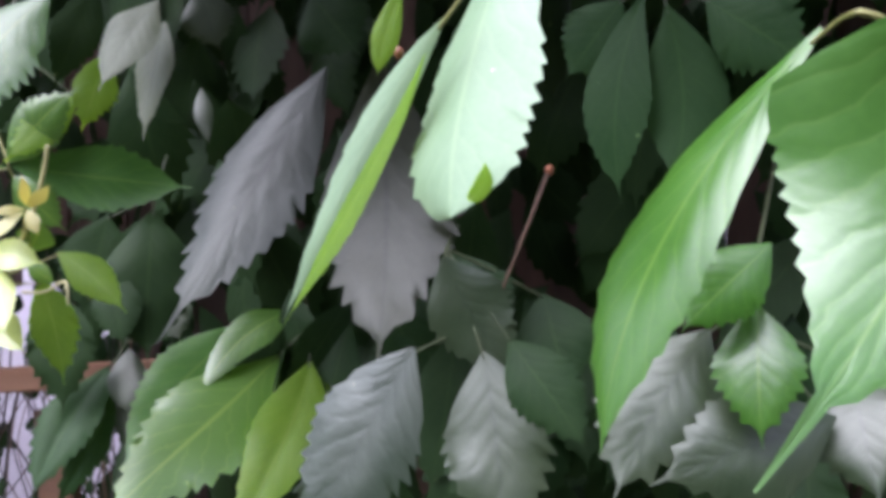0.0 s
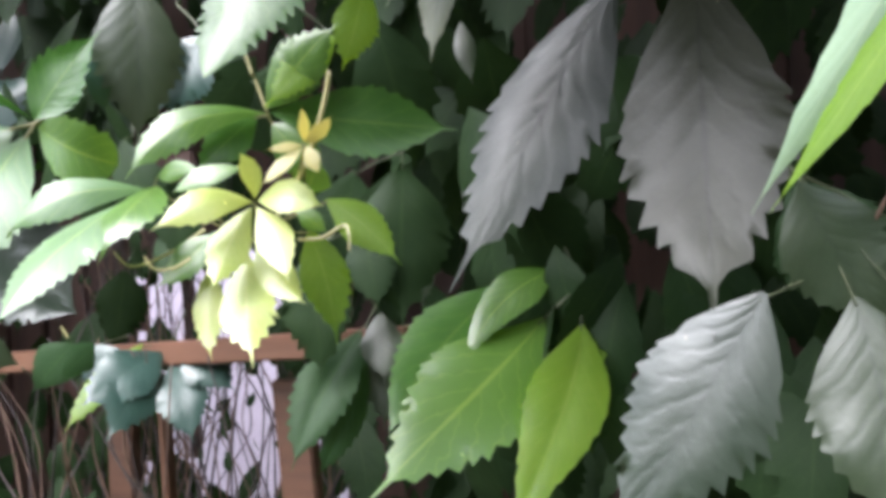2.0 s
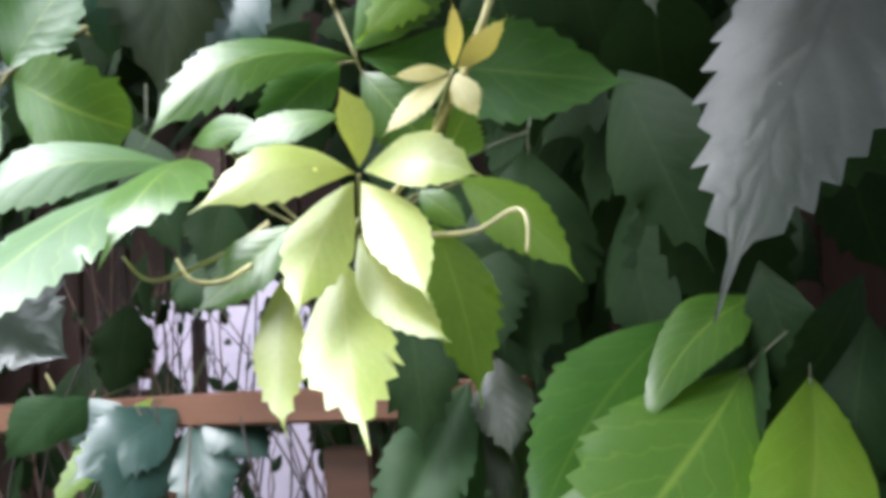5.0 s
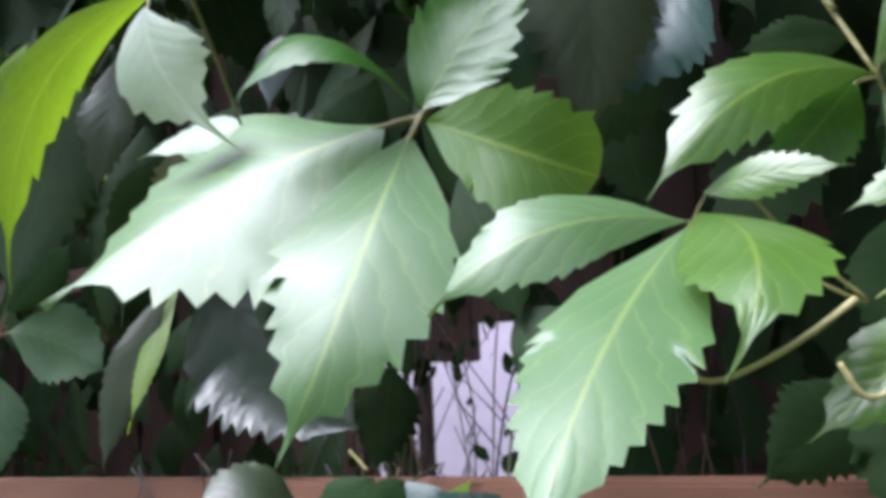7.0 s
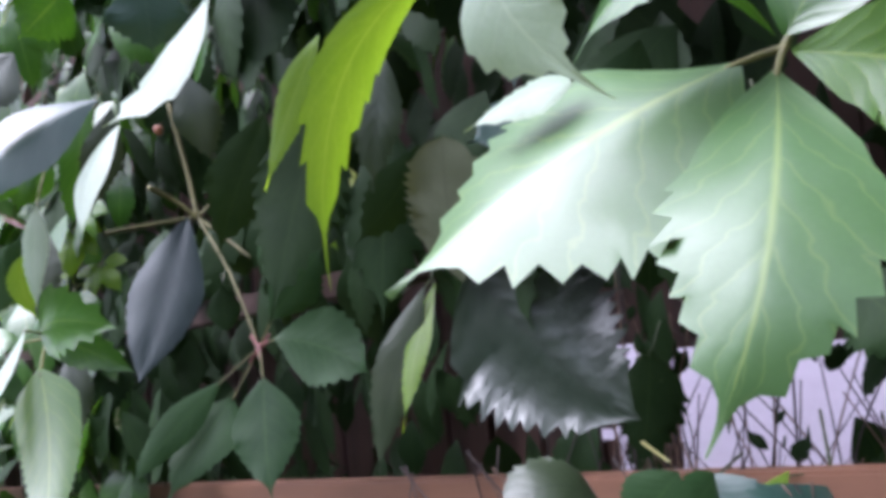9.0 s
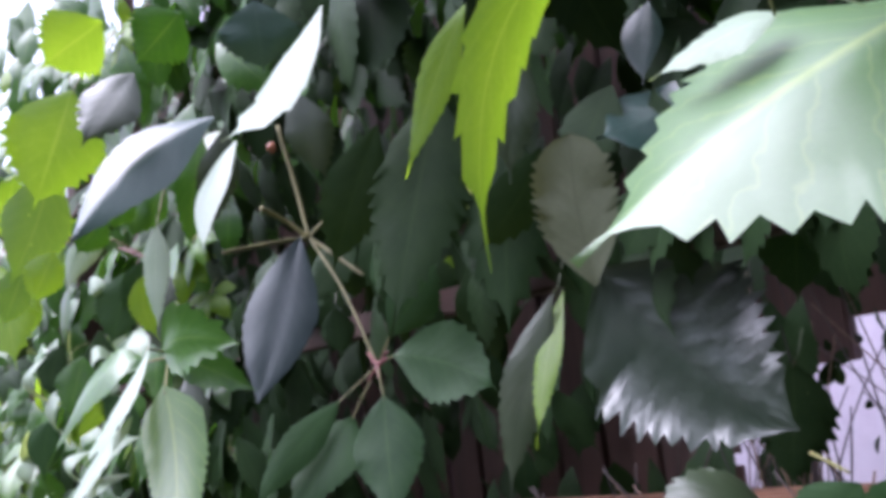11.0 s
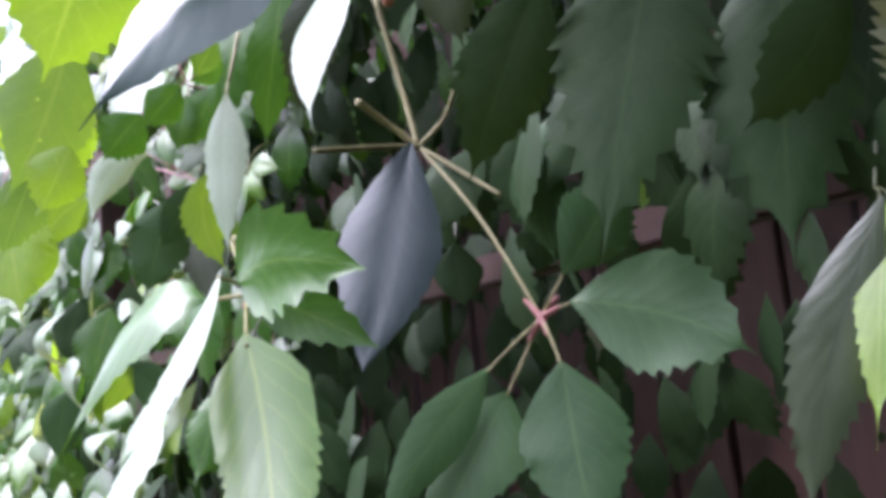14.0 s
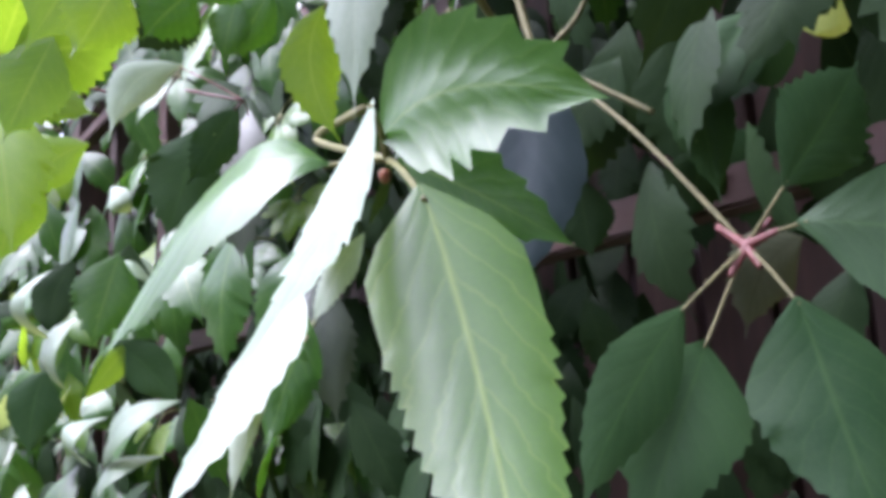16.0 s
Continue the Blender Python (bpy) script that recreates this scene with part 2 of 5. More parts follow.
# ---- builders ----
def link_mesh(name, verts, faces, mat, parent=None, uvs=None, smooth=True, label=""):
    me = bpy.data.meshes.new(name)
    me.from_pydata([tuple(v) for v in verts], [], faces)
    me.materials.append(mat)
    if uvs is not None:
        layer = me.uv_layers.new(name="UVMap")
        for lp in me.loops:
            layer.data[lp.index].uv = uvs[lp.vertex_index]
    if smooth:
        me.polygons.foreach_set("use_smooth", [True] * len(me.polygons))
    ob = new(name, me)
    if parent is not None:
        ob.parent = parent
    if label:
        ob["label"] = label
    return ob


def blade(base, mid, tip, across, fold=0.15, wide=0.45, drawn=0.85, teeth=7, tooth=1.0, blunt=False, curl=0.0, seed=0, cols=4):
    """Points, faces and texture coordinates of one leaflet: a saw-toothed pointed oval whose midrib bows from base through mid to tip.
    across spans its widest place; fold lifts its two halves, drawn is how far the body reaches before the thin tip, blunt rounds the end."""
    rng = random.Random(seed)
    base, mid, tip, across = Vector(base), Vector(mid), Vector(tip), Vector(across)
    pull = 2 * mid - (base + tip) / 2
    width, length = across.length, (tip - mid).length + (mid - base).length
    wide += rng.uniform(-0.02, 0.02)
    droop = rng.uniform(0.08, 0.2)
    drawn += rng.uniform(-0.03, 0.03)

    def half(s):
        if s < wide:
            return math.sin(math.pi / 2 * (s / wide) ** 1.05)
        v = (s - wide) / (1 - wide)
        if blunt:
            return max(0.02, 1 - v ** 3) ** 0.6
        return max(1 - (v / drawn) ** 1.6 if v < drawn else 0.0, 0.18 * (1 - v) ** 0.8)

    # rows along the blade: place, half width and forward reach of the edge on either side
    rows = [(s, half(s) * 0.94 + 0.03, half(s) * 0.94 + 0.03, 0.0, 0.0) for s in (0.0, 0.04, 0.1, 0.17, 0.25)]
    start, end = 0.32, 0.83
    h = (end - start) / teeth
    for k in range(teeth):
        a = start + h * (k + rng.uniform(-0.15, 0.15))
        p, q = tooth * rng.uniform(0.4, 1.2), tooth * rng.uniform(0.4, 1.2)
        rows.append((a, half(a) * (1 - 0.09 * p), half(a) * (1 - 0.09 * q), 0.0, 0.0))
        rows.append((a + h * 0.5, half(a + h * 0.4) * (1 + 0.075 * p), half(a + h * 0.4) * (1 + 0.075 * q), h * 0.55 * min(p, 1.1), h * 0.55 * min(q, 1.1)))
    rows += [(s, half(s), half(s), 0.0, 0.0) for s in (0.845, 0.88, 0.92, 0.96)] + [(1.0, 0.01, 0.01, 0.0, 0.0)]
    hook = rng.uniform(-0.04, 0.04)
    ripple = [rng.uniform(-1, 1) for _ in range(6)]
    verts, uvs, faces = [], [], []
    n = 2 * cols + 1
    for s, wl, wr, reach_l, reach_r in rows:
        wl, wr = wl * (1 + rng.uniform(-0.02, 0.02)), wr * (1 + rng.uniform(-0.02, 0.02))
        for c in range(-cols, cols + 1):
            u = c / cols
            ss = s + (reach_l if u < 0 else reach_r) * abs(u) ** 3
            on = base * (1 - ss) ** 2 + pull * (2 * ss * (1 - ss)) + tip * ss * ss
            way = ((pull - base) * (1 - ss) + (tip - pull) * ss).normalized()
            side = (across - way * across.dot(way)).normalized()
            up = way.cross(side)
            x = u * (wl if u < 0 else wr) * width / 2
            z = fold * abs(x) * (1 - 0.5 * abs(u)) - droop * abs(x) * abs(u)
            z += 0.03 * width * abs(u) * (math.sin(9 * ss + ripple[0] * 3) * ripple[1] + math.sin(17 * ss + ripple[2] * 4) * ripple[3] * 0.6) * (1 if u < 0 else ripple[4])
            over = max(0.0, ss - 0.55) / 0.45
            x += hook * length * ss * ss * (1 - ss) * 3
            verts.append(on + side * x + up * (z - curl * length * over * over) - way * (abs(curl) * length * 0.45 * over * over))
            uvs.append((0.5 + u / 2, ss))
    for r in range(len(rows) - 1):
        for c in range(n - 1):
            i = r * n + c
            faces.append((i, i + n, i + n + 1, i + 1))
    return verts, faces, uvs


def spread(base, tip, width, facing, bend, sway=0.0):
    """The middle of a leaflet that bows towards its facing side, and the span across it."""
    axis = tip - base
    up = facing - axis * (facing.dot(axis) / axis.length_squared)
    side = up.cross(axis).normalized()
    return (base + tip) / 2 + up.normalized() * (bend * axis.length) + side * (sway * axis.length), side * width


def tube_grid(points, r0, r1, sides=7, rings=6):
    """A tapering round stem along a smooth curve through the points."""
    pts = [Vector(p) for p in points]
    line = []
    for i in range(len(pts) - 1):
        p0, p1, p2, p3 = pts[max(i - 1, 0)], pts[i], pts[i + 1], pts[min(i + 2, len(pts) - 1)]
        for k in range(rings):
            t = k / rings
            line.append(0.5 * ((2 * p1) + (p2 - p0) * t + (2 * p0 - 5 * p1 + 4 * p2 - p3) * t * t + (3 * p1 - p0 - 3 * p2 + p3) * t ** 3))
    line.append(pts[-1])
    verts, faces = [], []
    side = Vector((0.31, 0.2, 0.93))
    for i, p in enumerate(line):
        d = (line[min(i + 1, len(line) - 1)] - line[max(i - 1, 0)]).normalized()
        a = d.cross(side).normalized()
        b = d.cross(a)
        r = r0 + (r1 - r0) * i / (len(line) - 1)
        r *= 1 + 0.08 * math.sin(i * 2.1)
        for k in range(sides):
            q = 2 * math.pi * k / sides
            verts.append(p + a * (math.cos(q) * r) + b * (math.sin(q) * r))
    for i in range(len(line) - 1):
        for k in range(sides):
            a, b = i * sides + k, i * sides + (k + 1) % sides
            faces.append((a, b, b + sides, a + sides))
    faces.append(tuple(range(sides))[::-1])
    faces.append(tuple(range(len(verts) - sides, len(verts))))
    return verts, faces


def stem(name, points, r0, r1, mat, parent=None, label=""):
    v, f = tube_grid(points, r0, r1)
    return link_mesh(name, v, f, mat, parent, label=label)


COUNT = [0]


def creeper_leaf(label, hub, stalk, kind, blades, stalk_mat=None, group="creeper leaves", hub_r=0.0008):
    """One compound leaf: a stalk that ends in the hub, and its leaflets, each (base, middle, tip, across, kind, shape)."""
    hub = Vector(hub)
    leaf = tagged(new("creeper_leaf"), label, "leaf", group)
    leaf.location = hub
    sm = stalk_mat or (SHADESTALK if kind in ("dark", "grey", "ribbed", "dusky", "olive", "blue", "slate", "sheen") else STALK)
    if stalk:
        stem("stalk", [Vector(p) - hub for p in stalk] + [Vector((0, 0, 0))], hub_r * 1.25, hub_r, sm, leaf)
    for base, mid, tip, across, k, shape in blades:
        COUNT[0] += 1
        shape = dict(shape)
        loose = shape.pop("loose", False)
        v, f, uv = blade(Vector(base) - hub, Vector(mid) - hub, Vector(tip) - hub, across, seed=COUNT[0], cols=5, **shape)
        link_mesh("leaflet", v, f, LEAF[k], leaf, uv)
        b = Vector(base) - hub
        if 0.004 < b.length < 0.06 and not loose:
            stem("leaflet_stalk", [(0, 0, 0), b * 0.5, b + (Vector(mid) - Vector(base)) * 0.08], hub_r * 0.85, hub_r * 0.6, sm, leaf)
    return leaf


# ---- the ground, the fence and what lies behind it ----
def box_grid(sx, sy, sz, bevel=0.002):
    bm = bmesh.new()
    bmesh.ops.create_cube(bm, size=1)
    bmesh.ops.scale(bm, vec=(sx, sy, sz), verts=bm.verts)
    bmesh.ops.bevel(bm, geom=bm.edges[:], offset=bevel, segments=2, affect="EDGES")
    return bm


def block(name, size, m, mat, parent=None, bevel=0.002):
    bm = box_grid(*size, bevel)
    me = bpy.data.meshes.new(name)
    bm.to_mesh(me)
    bm.free()
    me.materials.append(mat)
    ob = new(name, me)
    if parent is not None:
        ob.parent = parent
    ob.matrix_basis = m
    return ob


bm = bmesh.new()
bmesh.ops.create_grid(bm, x_segments=40, y_segments=40, size=400)
me = bpy.data.meshes.new("ground")
bm.to_mesh(me)
bm.free()
me.materials.append(SOIL)
tagged(new("ground", me), "dark green lawn and soil below the creeper", "ground", kind="structure")

# the fence stands along a line that recedes to the left: origin, direction along it
FENCE = pose(-0.5, 0.90, 0, 0, 0, -18)

wall = block("wall_behind", (9.0, 0.2, 4.2), FENCE @ pose(-1.5, 1.5, 2.1), PLASTER, bevel=0.01)
tagged(wall, "pale lilac-white rendered house wall behind the trellis", "wall", kind="structure")

# unseen wall, added to keep low sky light off the leaves
sky_block_wall = block("wall_garden", (20.0, 0.24, 3.0), pose(-1.5, -2.4, 1.5), GREYRENDER, bevel=0.01)
tagged(sky_block_wall, "plain grey wall added out of view to block low sky", "wall", kind="structure")

trellis = tagged(new("trellis"), "red-brown stained timber trellis overgrown with creeper", "trellis")
trellis.matrix_basis = FENCE @ pose(0, -0.12, 0)
# rails above 1.5 take the darker board colour in place of shade
for z in (0.695, 0.890, 1.085, 1.280, 2.05, 2.25):
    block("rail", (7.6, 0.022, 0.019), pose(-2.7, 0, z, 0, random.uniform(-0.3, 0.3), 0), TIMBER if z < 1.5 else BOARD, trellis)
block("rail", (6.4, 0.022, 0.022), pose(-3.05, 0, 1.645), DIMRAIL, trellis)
block("rail", (2.44, 0.022, 0.019), pose(-0.88, 0, 1.438, 0, -3.1, 0), TIMBER, trellis)
for k in (*range(-27, -5), 3, 4):
    block("upright", (0.034, 0.02, 2.45), pose(0.128 + 0.235 * k, 0.0225, 1.225), BOARD, trellis)
for u, wide, lean in ((0.023, 0.03, 1.5), (0.079, 0.008, -1.0), (0.224, 0.034, -3.0)):
    block("lath", (wide, 0.012, 0.34), pose(u, 0.018, 1.30, 0, lean, 0), TIMBER, trellis, 0.0015)
for k in (-26, -17, -9, 4):
    block("post", (0.09, 0.09, 2.5), pose(0.245 + 0.235 * k, 0.08, 1.25), BOARD, trellis, 0.004)

board_fence = tagged(new("board_fence"), "old dark brown board fence with missing boards behind the trellis", "fence")
board_fence.matrix_basis = FENCE
for k in range(-62, 13):
    u = 0.1008 * k
    if -0.42 < u < 0.0:
        block("board", (0.1, 0.02, 1.1), pose(u, 0.37, 0.55), BOARD, board_fence)
        foot = 1.57 + 0.03 * math.sin(k * 2.3)
        block("board", (0.1, 0.02, 2.68 - foot), pose(u, 0.37, (2.68 + foot) / 2), BOARD, board_fence)
    else:
        block("board", (0.0945 - 0.004 * (k % 3) if k < 0 else 0.1, 0.02, 2.72), pose(u, 0.37 + random.uniform(-0.003, 0.003), 1.36), BOARD, board_fence)
# strips added behind the board joints leave small chinks where the pale wall glints
chink = random.Random(77)
for k in range(-10, -3):
    z = 1.25
    while z < 2.1:
        tall = chink.uniform(0.07, 0.2)
        block("batten", (0.024, 0.006, tall), pose(0.1008 * (k + 0.5), 0.388, z + tall / 2), BOARD, board_fence, 0.001)
        z += tall + chink.uniform(0.008, 0.018)
for z in (0.5, 1.05, 2.3):
    block("crossbar", (7.6, 0.035, 0.06), pose(-2.5, 0.4, z), BOARD, board_fence)

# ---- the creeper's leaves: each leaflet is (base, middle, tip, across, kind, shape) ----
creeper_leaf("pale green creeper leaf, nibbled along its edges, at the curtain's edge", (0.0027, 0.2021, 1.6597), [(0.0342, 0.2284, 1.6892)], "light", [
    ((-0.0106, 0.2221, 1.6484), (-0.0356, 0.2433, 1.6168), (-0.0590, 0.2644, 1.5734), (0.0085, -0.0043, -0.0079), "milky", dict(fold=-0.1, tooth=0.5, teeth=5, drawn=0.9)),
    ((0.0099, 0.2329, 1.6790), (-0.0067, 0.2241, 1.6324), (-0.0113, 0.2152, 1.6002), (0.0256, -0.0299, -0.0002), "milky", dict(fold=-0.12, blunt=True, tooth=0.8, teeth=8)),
    ((-0.0160, 0.2245, 1.6403), (-0.0319, 0.2397, 1.6115), (-0.0572, 0.2551, 1.5733), (0.0039, -0.0073, -0.0057), "lime", dict(fold=0.1, wide=0.62, tooth=0.4, drawn=0.9, loose=True)),
    ((-0.0034, 0.2101, 1.6122), (-0.0043, 0.2106, 1.6069), (-0.0077, 0.2112, 1.6042), (0.0038, -0.0001, -0.0020), "lime", dict(fold=0.3, tooth=0.2, blunt=True, loose=True)),
    ((-0.0211, 0.2367, 1.6611), (-0.0262, 0.2378, 1.6471), (-0.0283, 0.2388, 1.6379), (0.0070, -0.0001, -0.0022), "lime", dict(fold=0.3, tooth=0.2, loose=True)),
])
creeper_leaf("mid green creeper leaf with toothed hanging leaflets", (0.0758, 0.1965, 1.6404), [(0.1200, 0.5000, 2.1000), (0.1163, 0.2341, 1.6754)], "mid", [
    ((0.0770, 0.2160, 1.6417), (0.0400, 0.2159, 1.5946), (0.0216, 0.2154, 1.5436), (0.0136, -0.0239, -0.0075), "mid", dict(fold=0.12, wide=0.55, tooth=0.45, drawn=0.95, teeth=7)),
    ((0.0575, 0.1329, 1.6285), (0.0568, 0.1417, 1.5927), (0.0238, 0.1253, 1.5607), (0.0463, -0.0197, -0.0208), "glossy", dict(fold=0.08, wide=0.2, drawn=0.82, tooth=0.4, teeth=10)),
])
creeper_leaf("grey-green creeper leaf hanging in shade", (-0.0362, 0.5615, 1.7367), [(-0.0084, 0.5859, 1.7959)], "grey", [
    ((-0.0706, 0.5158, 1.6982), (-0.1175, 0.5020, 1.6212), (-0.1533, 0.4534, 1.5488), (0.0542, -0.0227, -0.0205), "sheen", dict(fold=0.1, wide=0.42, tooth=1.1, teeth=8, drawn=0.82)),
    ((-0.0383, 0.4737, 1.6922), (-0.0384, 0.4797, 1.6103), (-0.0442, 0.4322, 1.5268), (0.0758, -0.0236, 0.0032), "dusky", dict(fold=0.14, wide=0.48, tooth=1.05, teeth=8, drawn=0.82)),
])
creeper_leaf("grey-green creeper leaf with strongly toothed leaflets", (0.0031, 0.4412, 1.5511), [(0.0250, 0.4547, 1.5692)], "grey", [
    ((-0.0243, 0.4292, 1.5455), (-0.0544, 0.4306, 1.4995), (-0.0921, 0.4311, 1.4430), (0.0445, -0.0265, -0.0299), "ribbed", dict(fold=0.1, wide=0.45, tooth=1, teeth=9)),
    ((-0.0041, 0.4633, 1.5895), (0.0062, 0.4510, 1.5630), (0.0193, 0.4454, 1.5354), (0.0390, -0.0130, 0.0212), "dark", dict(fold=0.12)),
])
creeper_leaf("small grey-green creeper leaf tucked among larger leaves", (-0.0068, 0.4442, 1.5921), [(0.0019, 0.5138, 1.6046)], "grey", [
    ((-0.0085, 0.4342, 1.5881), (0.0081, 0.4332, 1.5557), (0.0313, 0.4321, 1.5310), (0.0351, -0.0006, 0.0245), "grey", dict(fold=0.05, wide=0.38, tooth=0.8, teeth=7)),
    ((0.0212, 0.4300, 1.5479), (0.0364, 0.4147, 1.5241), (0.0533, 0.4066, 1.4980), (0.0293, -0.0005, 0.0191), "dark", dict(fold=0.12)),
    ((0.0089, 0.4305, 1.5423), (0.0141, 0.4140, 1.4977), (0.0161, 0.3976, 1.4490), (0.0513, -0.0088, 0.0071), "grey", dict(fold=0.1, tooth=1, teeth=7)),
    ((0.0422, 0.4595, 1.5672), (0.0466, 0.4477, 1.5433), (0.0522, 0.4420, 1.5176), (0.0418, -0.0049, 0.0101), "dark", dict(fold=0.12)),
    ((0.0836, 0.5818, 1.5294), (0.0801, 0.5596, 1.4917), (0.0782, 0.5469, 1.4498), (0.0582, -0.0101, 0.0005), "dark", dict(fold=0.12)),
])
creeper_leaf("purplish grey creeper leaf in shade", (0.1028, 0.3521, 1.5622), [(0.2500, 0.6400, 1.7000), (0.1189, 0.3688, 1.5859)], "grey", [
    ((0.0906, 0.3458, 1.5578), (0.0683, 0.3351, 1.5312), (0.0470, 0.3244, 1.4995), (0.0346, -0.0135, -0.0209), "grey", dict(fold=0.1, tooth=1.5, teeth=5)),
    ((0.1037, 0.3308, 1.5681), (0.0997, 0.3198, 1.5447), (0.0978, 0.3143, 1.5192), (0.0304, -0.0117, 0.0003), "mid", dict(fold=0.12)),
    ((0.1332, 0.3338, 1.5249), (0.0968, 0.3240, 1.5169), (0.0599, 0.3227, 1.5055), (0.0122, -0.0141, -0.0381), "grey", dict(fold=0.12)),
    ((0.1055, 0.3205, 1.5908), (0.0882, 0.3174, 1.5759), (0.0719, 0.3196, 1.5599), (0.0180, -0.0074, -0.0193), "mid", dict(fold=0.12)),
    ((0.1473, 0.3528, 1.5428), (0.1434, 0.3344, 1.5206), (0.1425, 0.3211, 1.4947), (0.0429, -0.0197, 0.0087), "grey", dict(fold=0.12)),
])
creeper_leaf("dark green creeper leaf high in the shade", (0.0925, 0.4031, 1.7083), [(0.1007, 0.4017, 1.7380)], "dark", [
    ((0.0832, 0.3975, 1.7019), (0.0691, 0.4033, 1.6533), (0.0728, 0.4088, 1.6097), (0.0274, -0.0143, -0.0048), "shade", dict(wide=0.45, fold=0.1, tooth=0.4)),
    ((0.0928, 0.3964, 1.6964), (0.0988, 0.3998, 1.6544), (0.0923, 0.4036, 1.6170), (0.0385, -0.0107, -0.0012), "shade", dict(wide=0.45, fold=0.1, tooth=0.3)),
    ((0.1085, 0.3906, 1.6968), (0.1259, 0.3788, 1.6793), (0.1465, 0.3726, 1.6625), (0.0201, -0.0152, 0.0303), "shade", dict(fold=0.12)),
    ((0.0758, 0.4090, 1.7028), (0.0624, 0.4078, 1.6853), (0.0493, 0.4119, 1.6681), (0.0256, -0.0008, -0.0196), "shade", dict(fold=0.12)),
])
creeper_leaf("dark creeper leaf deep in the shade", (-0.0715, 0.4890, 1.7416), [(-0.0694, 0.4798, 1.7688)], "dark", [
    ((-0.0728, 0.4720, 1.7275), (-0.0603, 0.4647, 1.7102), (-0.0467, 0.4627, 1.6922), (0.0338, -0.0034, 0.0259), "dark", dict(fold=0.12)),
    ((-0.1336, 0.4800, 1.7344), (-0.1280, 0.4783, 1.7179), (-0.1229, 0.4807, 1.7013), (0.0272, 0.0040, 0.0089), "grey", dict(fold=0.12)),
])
creeper_leaf("fresh green creeper leaf low in the curtain", (-0.0953, 0.6022, 1.5431), [(-0.1269, 0.7172, 1.6123)], "mid", [
    ((-0.1100, 0.6202, 1.5520), (-0.1404, 0.5962, 1.5354), (-0.1647, 0.5733, 1.5022), (0.0227, -0.0087, -0.0167), "light", dict(fold=0.1, tooth=0.25, wide=0.38, drawn=0.95)),
    ((-0.1435, 0.6270, 1.5425), (-0.1838, 0.5919, 1.5055), (-0.2081, 0.5591, 1.4648), (0.0394, -0.0038, -0.0295), "mid", dict(fold=0.05, tooth=0.6, teeth=9, wide=0.4, drawn=0.95)),
    ((-0.1196, 0.6081, 1.5223), (-0.1600, 0.5511, 1.4814), (-0.2108, 0.5006, 1.4388), (0.0553, -0.0158, -0.0402), "light", dict(fold=0.05, tooth=0.8, teeth=9, wide=0.42)),
    ((-0.0962, 0.5977, 1.5188), (-0.1090, 0.5542, 1.4720), (-0.1394, 0.5082, 1.4186), (0.0428, -0.0020, -0.0167), "lime", dict(fold=0.25, tooth=0.35, wide=0.42, teeth=7, drawn=0.9)),
    ((-0.0914, 0.6182, 1.5345), (-0.0824, 0.6053, 1.5176), (-0.0878, 0.5905, 1.4931), (0.0237, -0.0024, 0.0037), "lime", dict(fold=0.1, tooth=0.1, wide=0.4)),
], SHADESTALK)
creeper_leaf("young yellow-green creeper leaf at the shoot tip", (-0.2477, 0.4696, 1.5948), [(-0.2439, 0.4735, 1.5853), (-0.2521, 0.4880, 1.5747)], "young", [
    ((-0.2485, 0.4692, 1.5953), (-0.2614, 0.4472, 1.5951), (-0.2849, 0.4366, 1.5829), (0.0085, -0.0036, -0.0154), "young", dict(fold=-0.1, wide=0.55, tooth=0.5, teeth=5)),
    ((-0.2475, 0.4692, 1.5970), (-0.2465, 0.4644, 1.6070), (-0.2494, 0.4588, 1.6180), (0.0097, 0.0020, 0.0019), "young", dict(fold=0.1, wide=0.6, tooth=0.6, drawn=0.95, teeth=4)),
    ((-0.2460, 0.4699, 1.5958), (-0.2273, 0.4601, 1.5961), (-0.2108, 0.4606, 1.5908), (-0.0037, -0.0055, -0.0160), "young", dict(fold=-0.1, wide=0.52, tooth=0.4, teeth=5)),
    ((-0.2493, 0.4696, 1.5927), (-0.2569, 0.4559, 1.5745), (-0.2596, 0.4432, 1.5548), (0.0183, 0.0031, -0.0071), "young", dict(fold=-0.12, wide=0.5, tooth=0.5, teeth=5)),
    ((-0.2471, 0.4702, 1.5927), (-0.2341, 0.4584, 1.5764), (-0.2248, 0.4464, 1.5566), (0.0162, 0.0049, 0.0067), "young", dict(fold=-0.12, wide=0.45, tooth=0.4, teeth=6)),
], hub_r=0.0007)
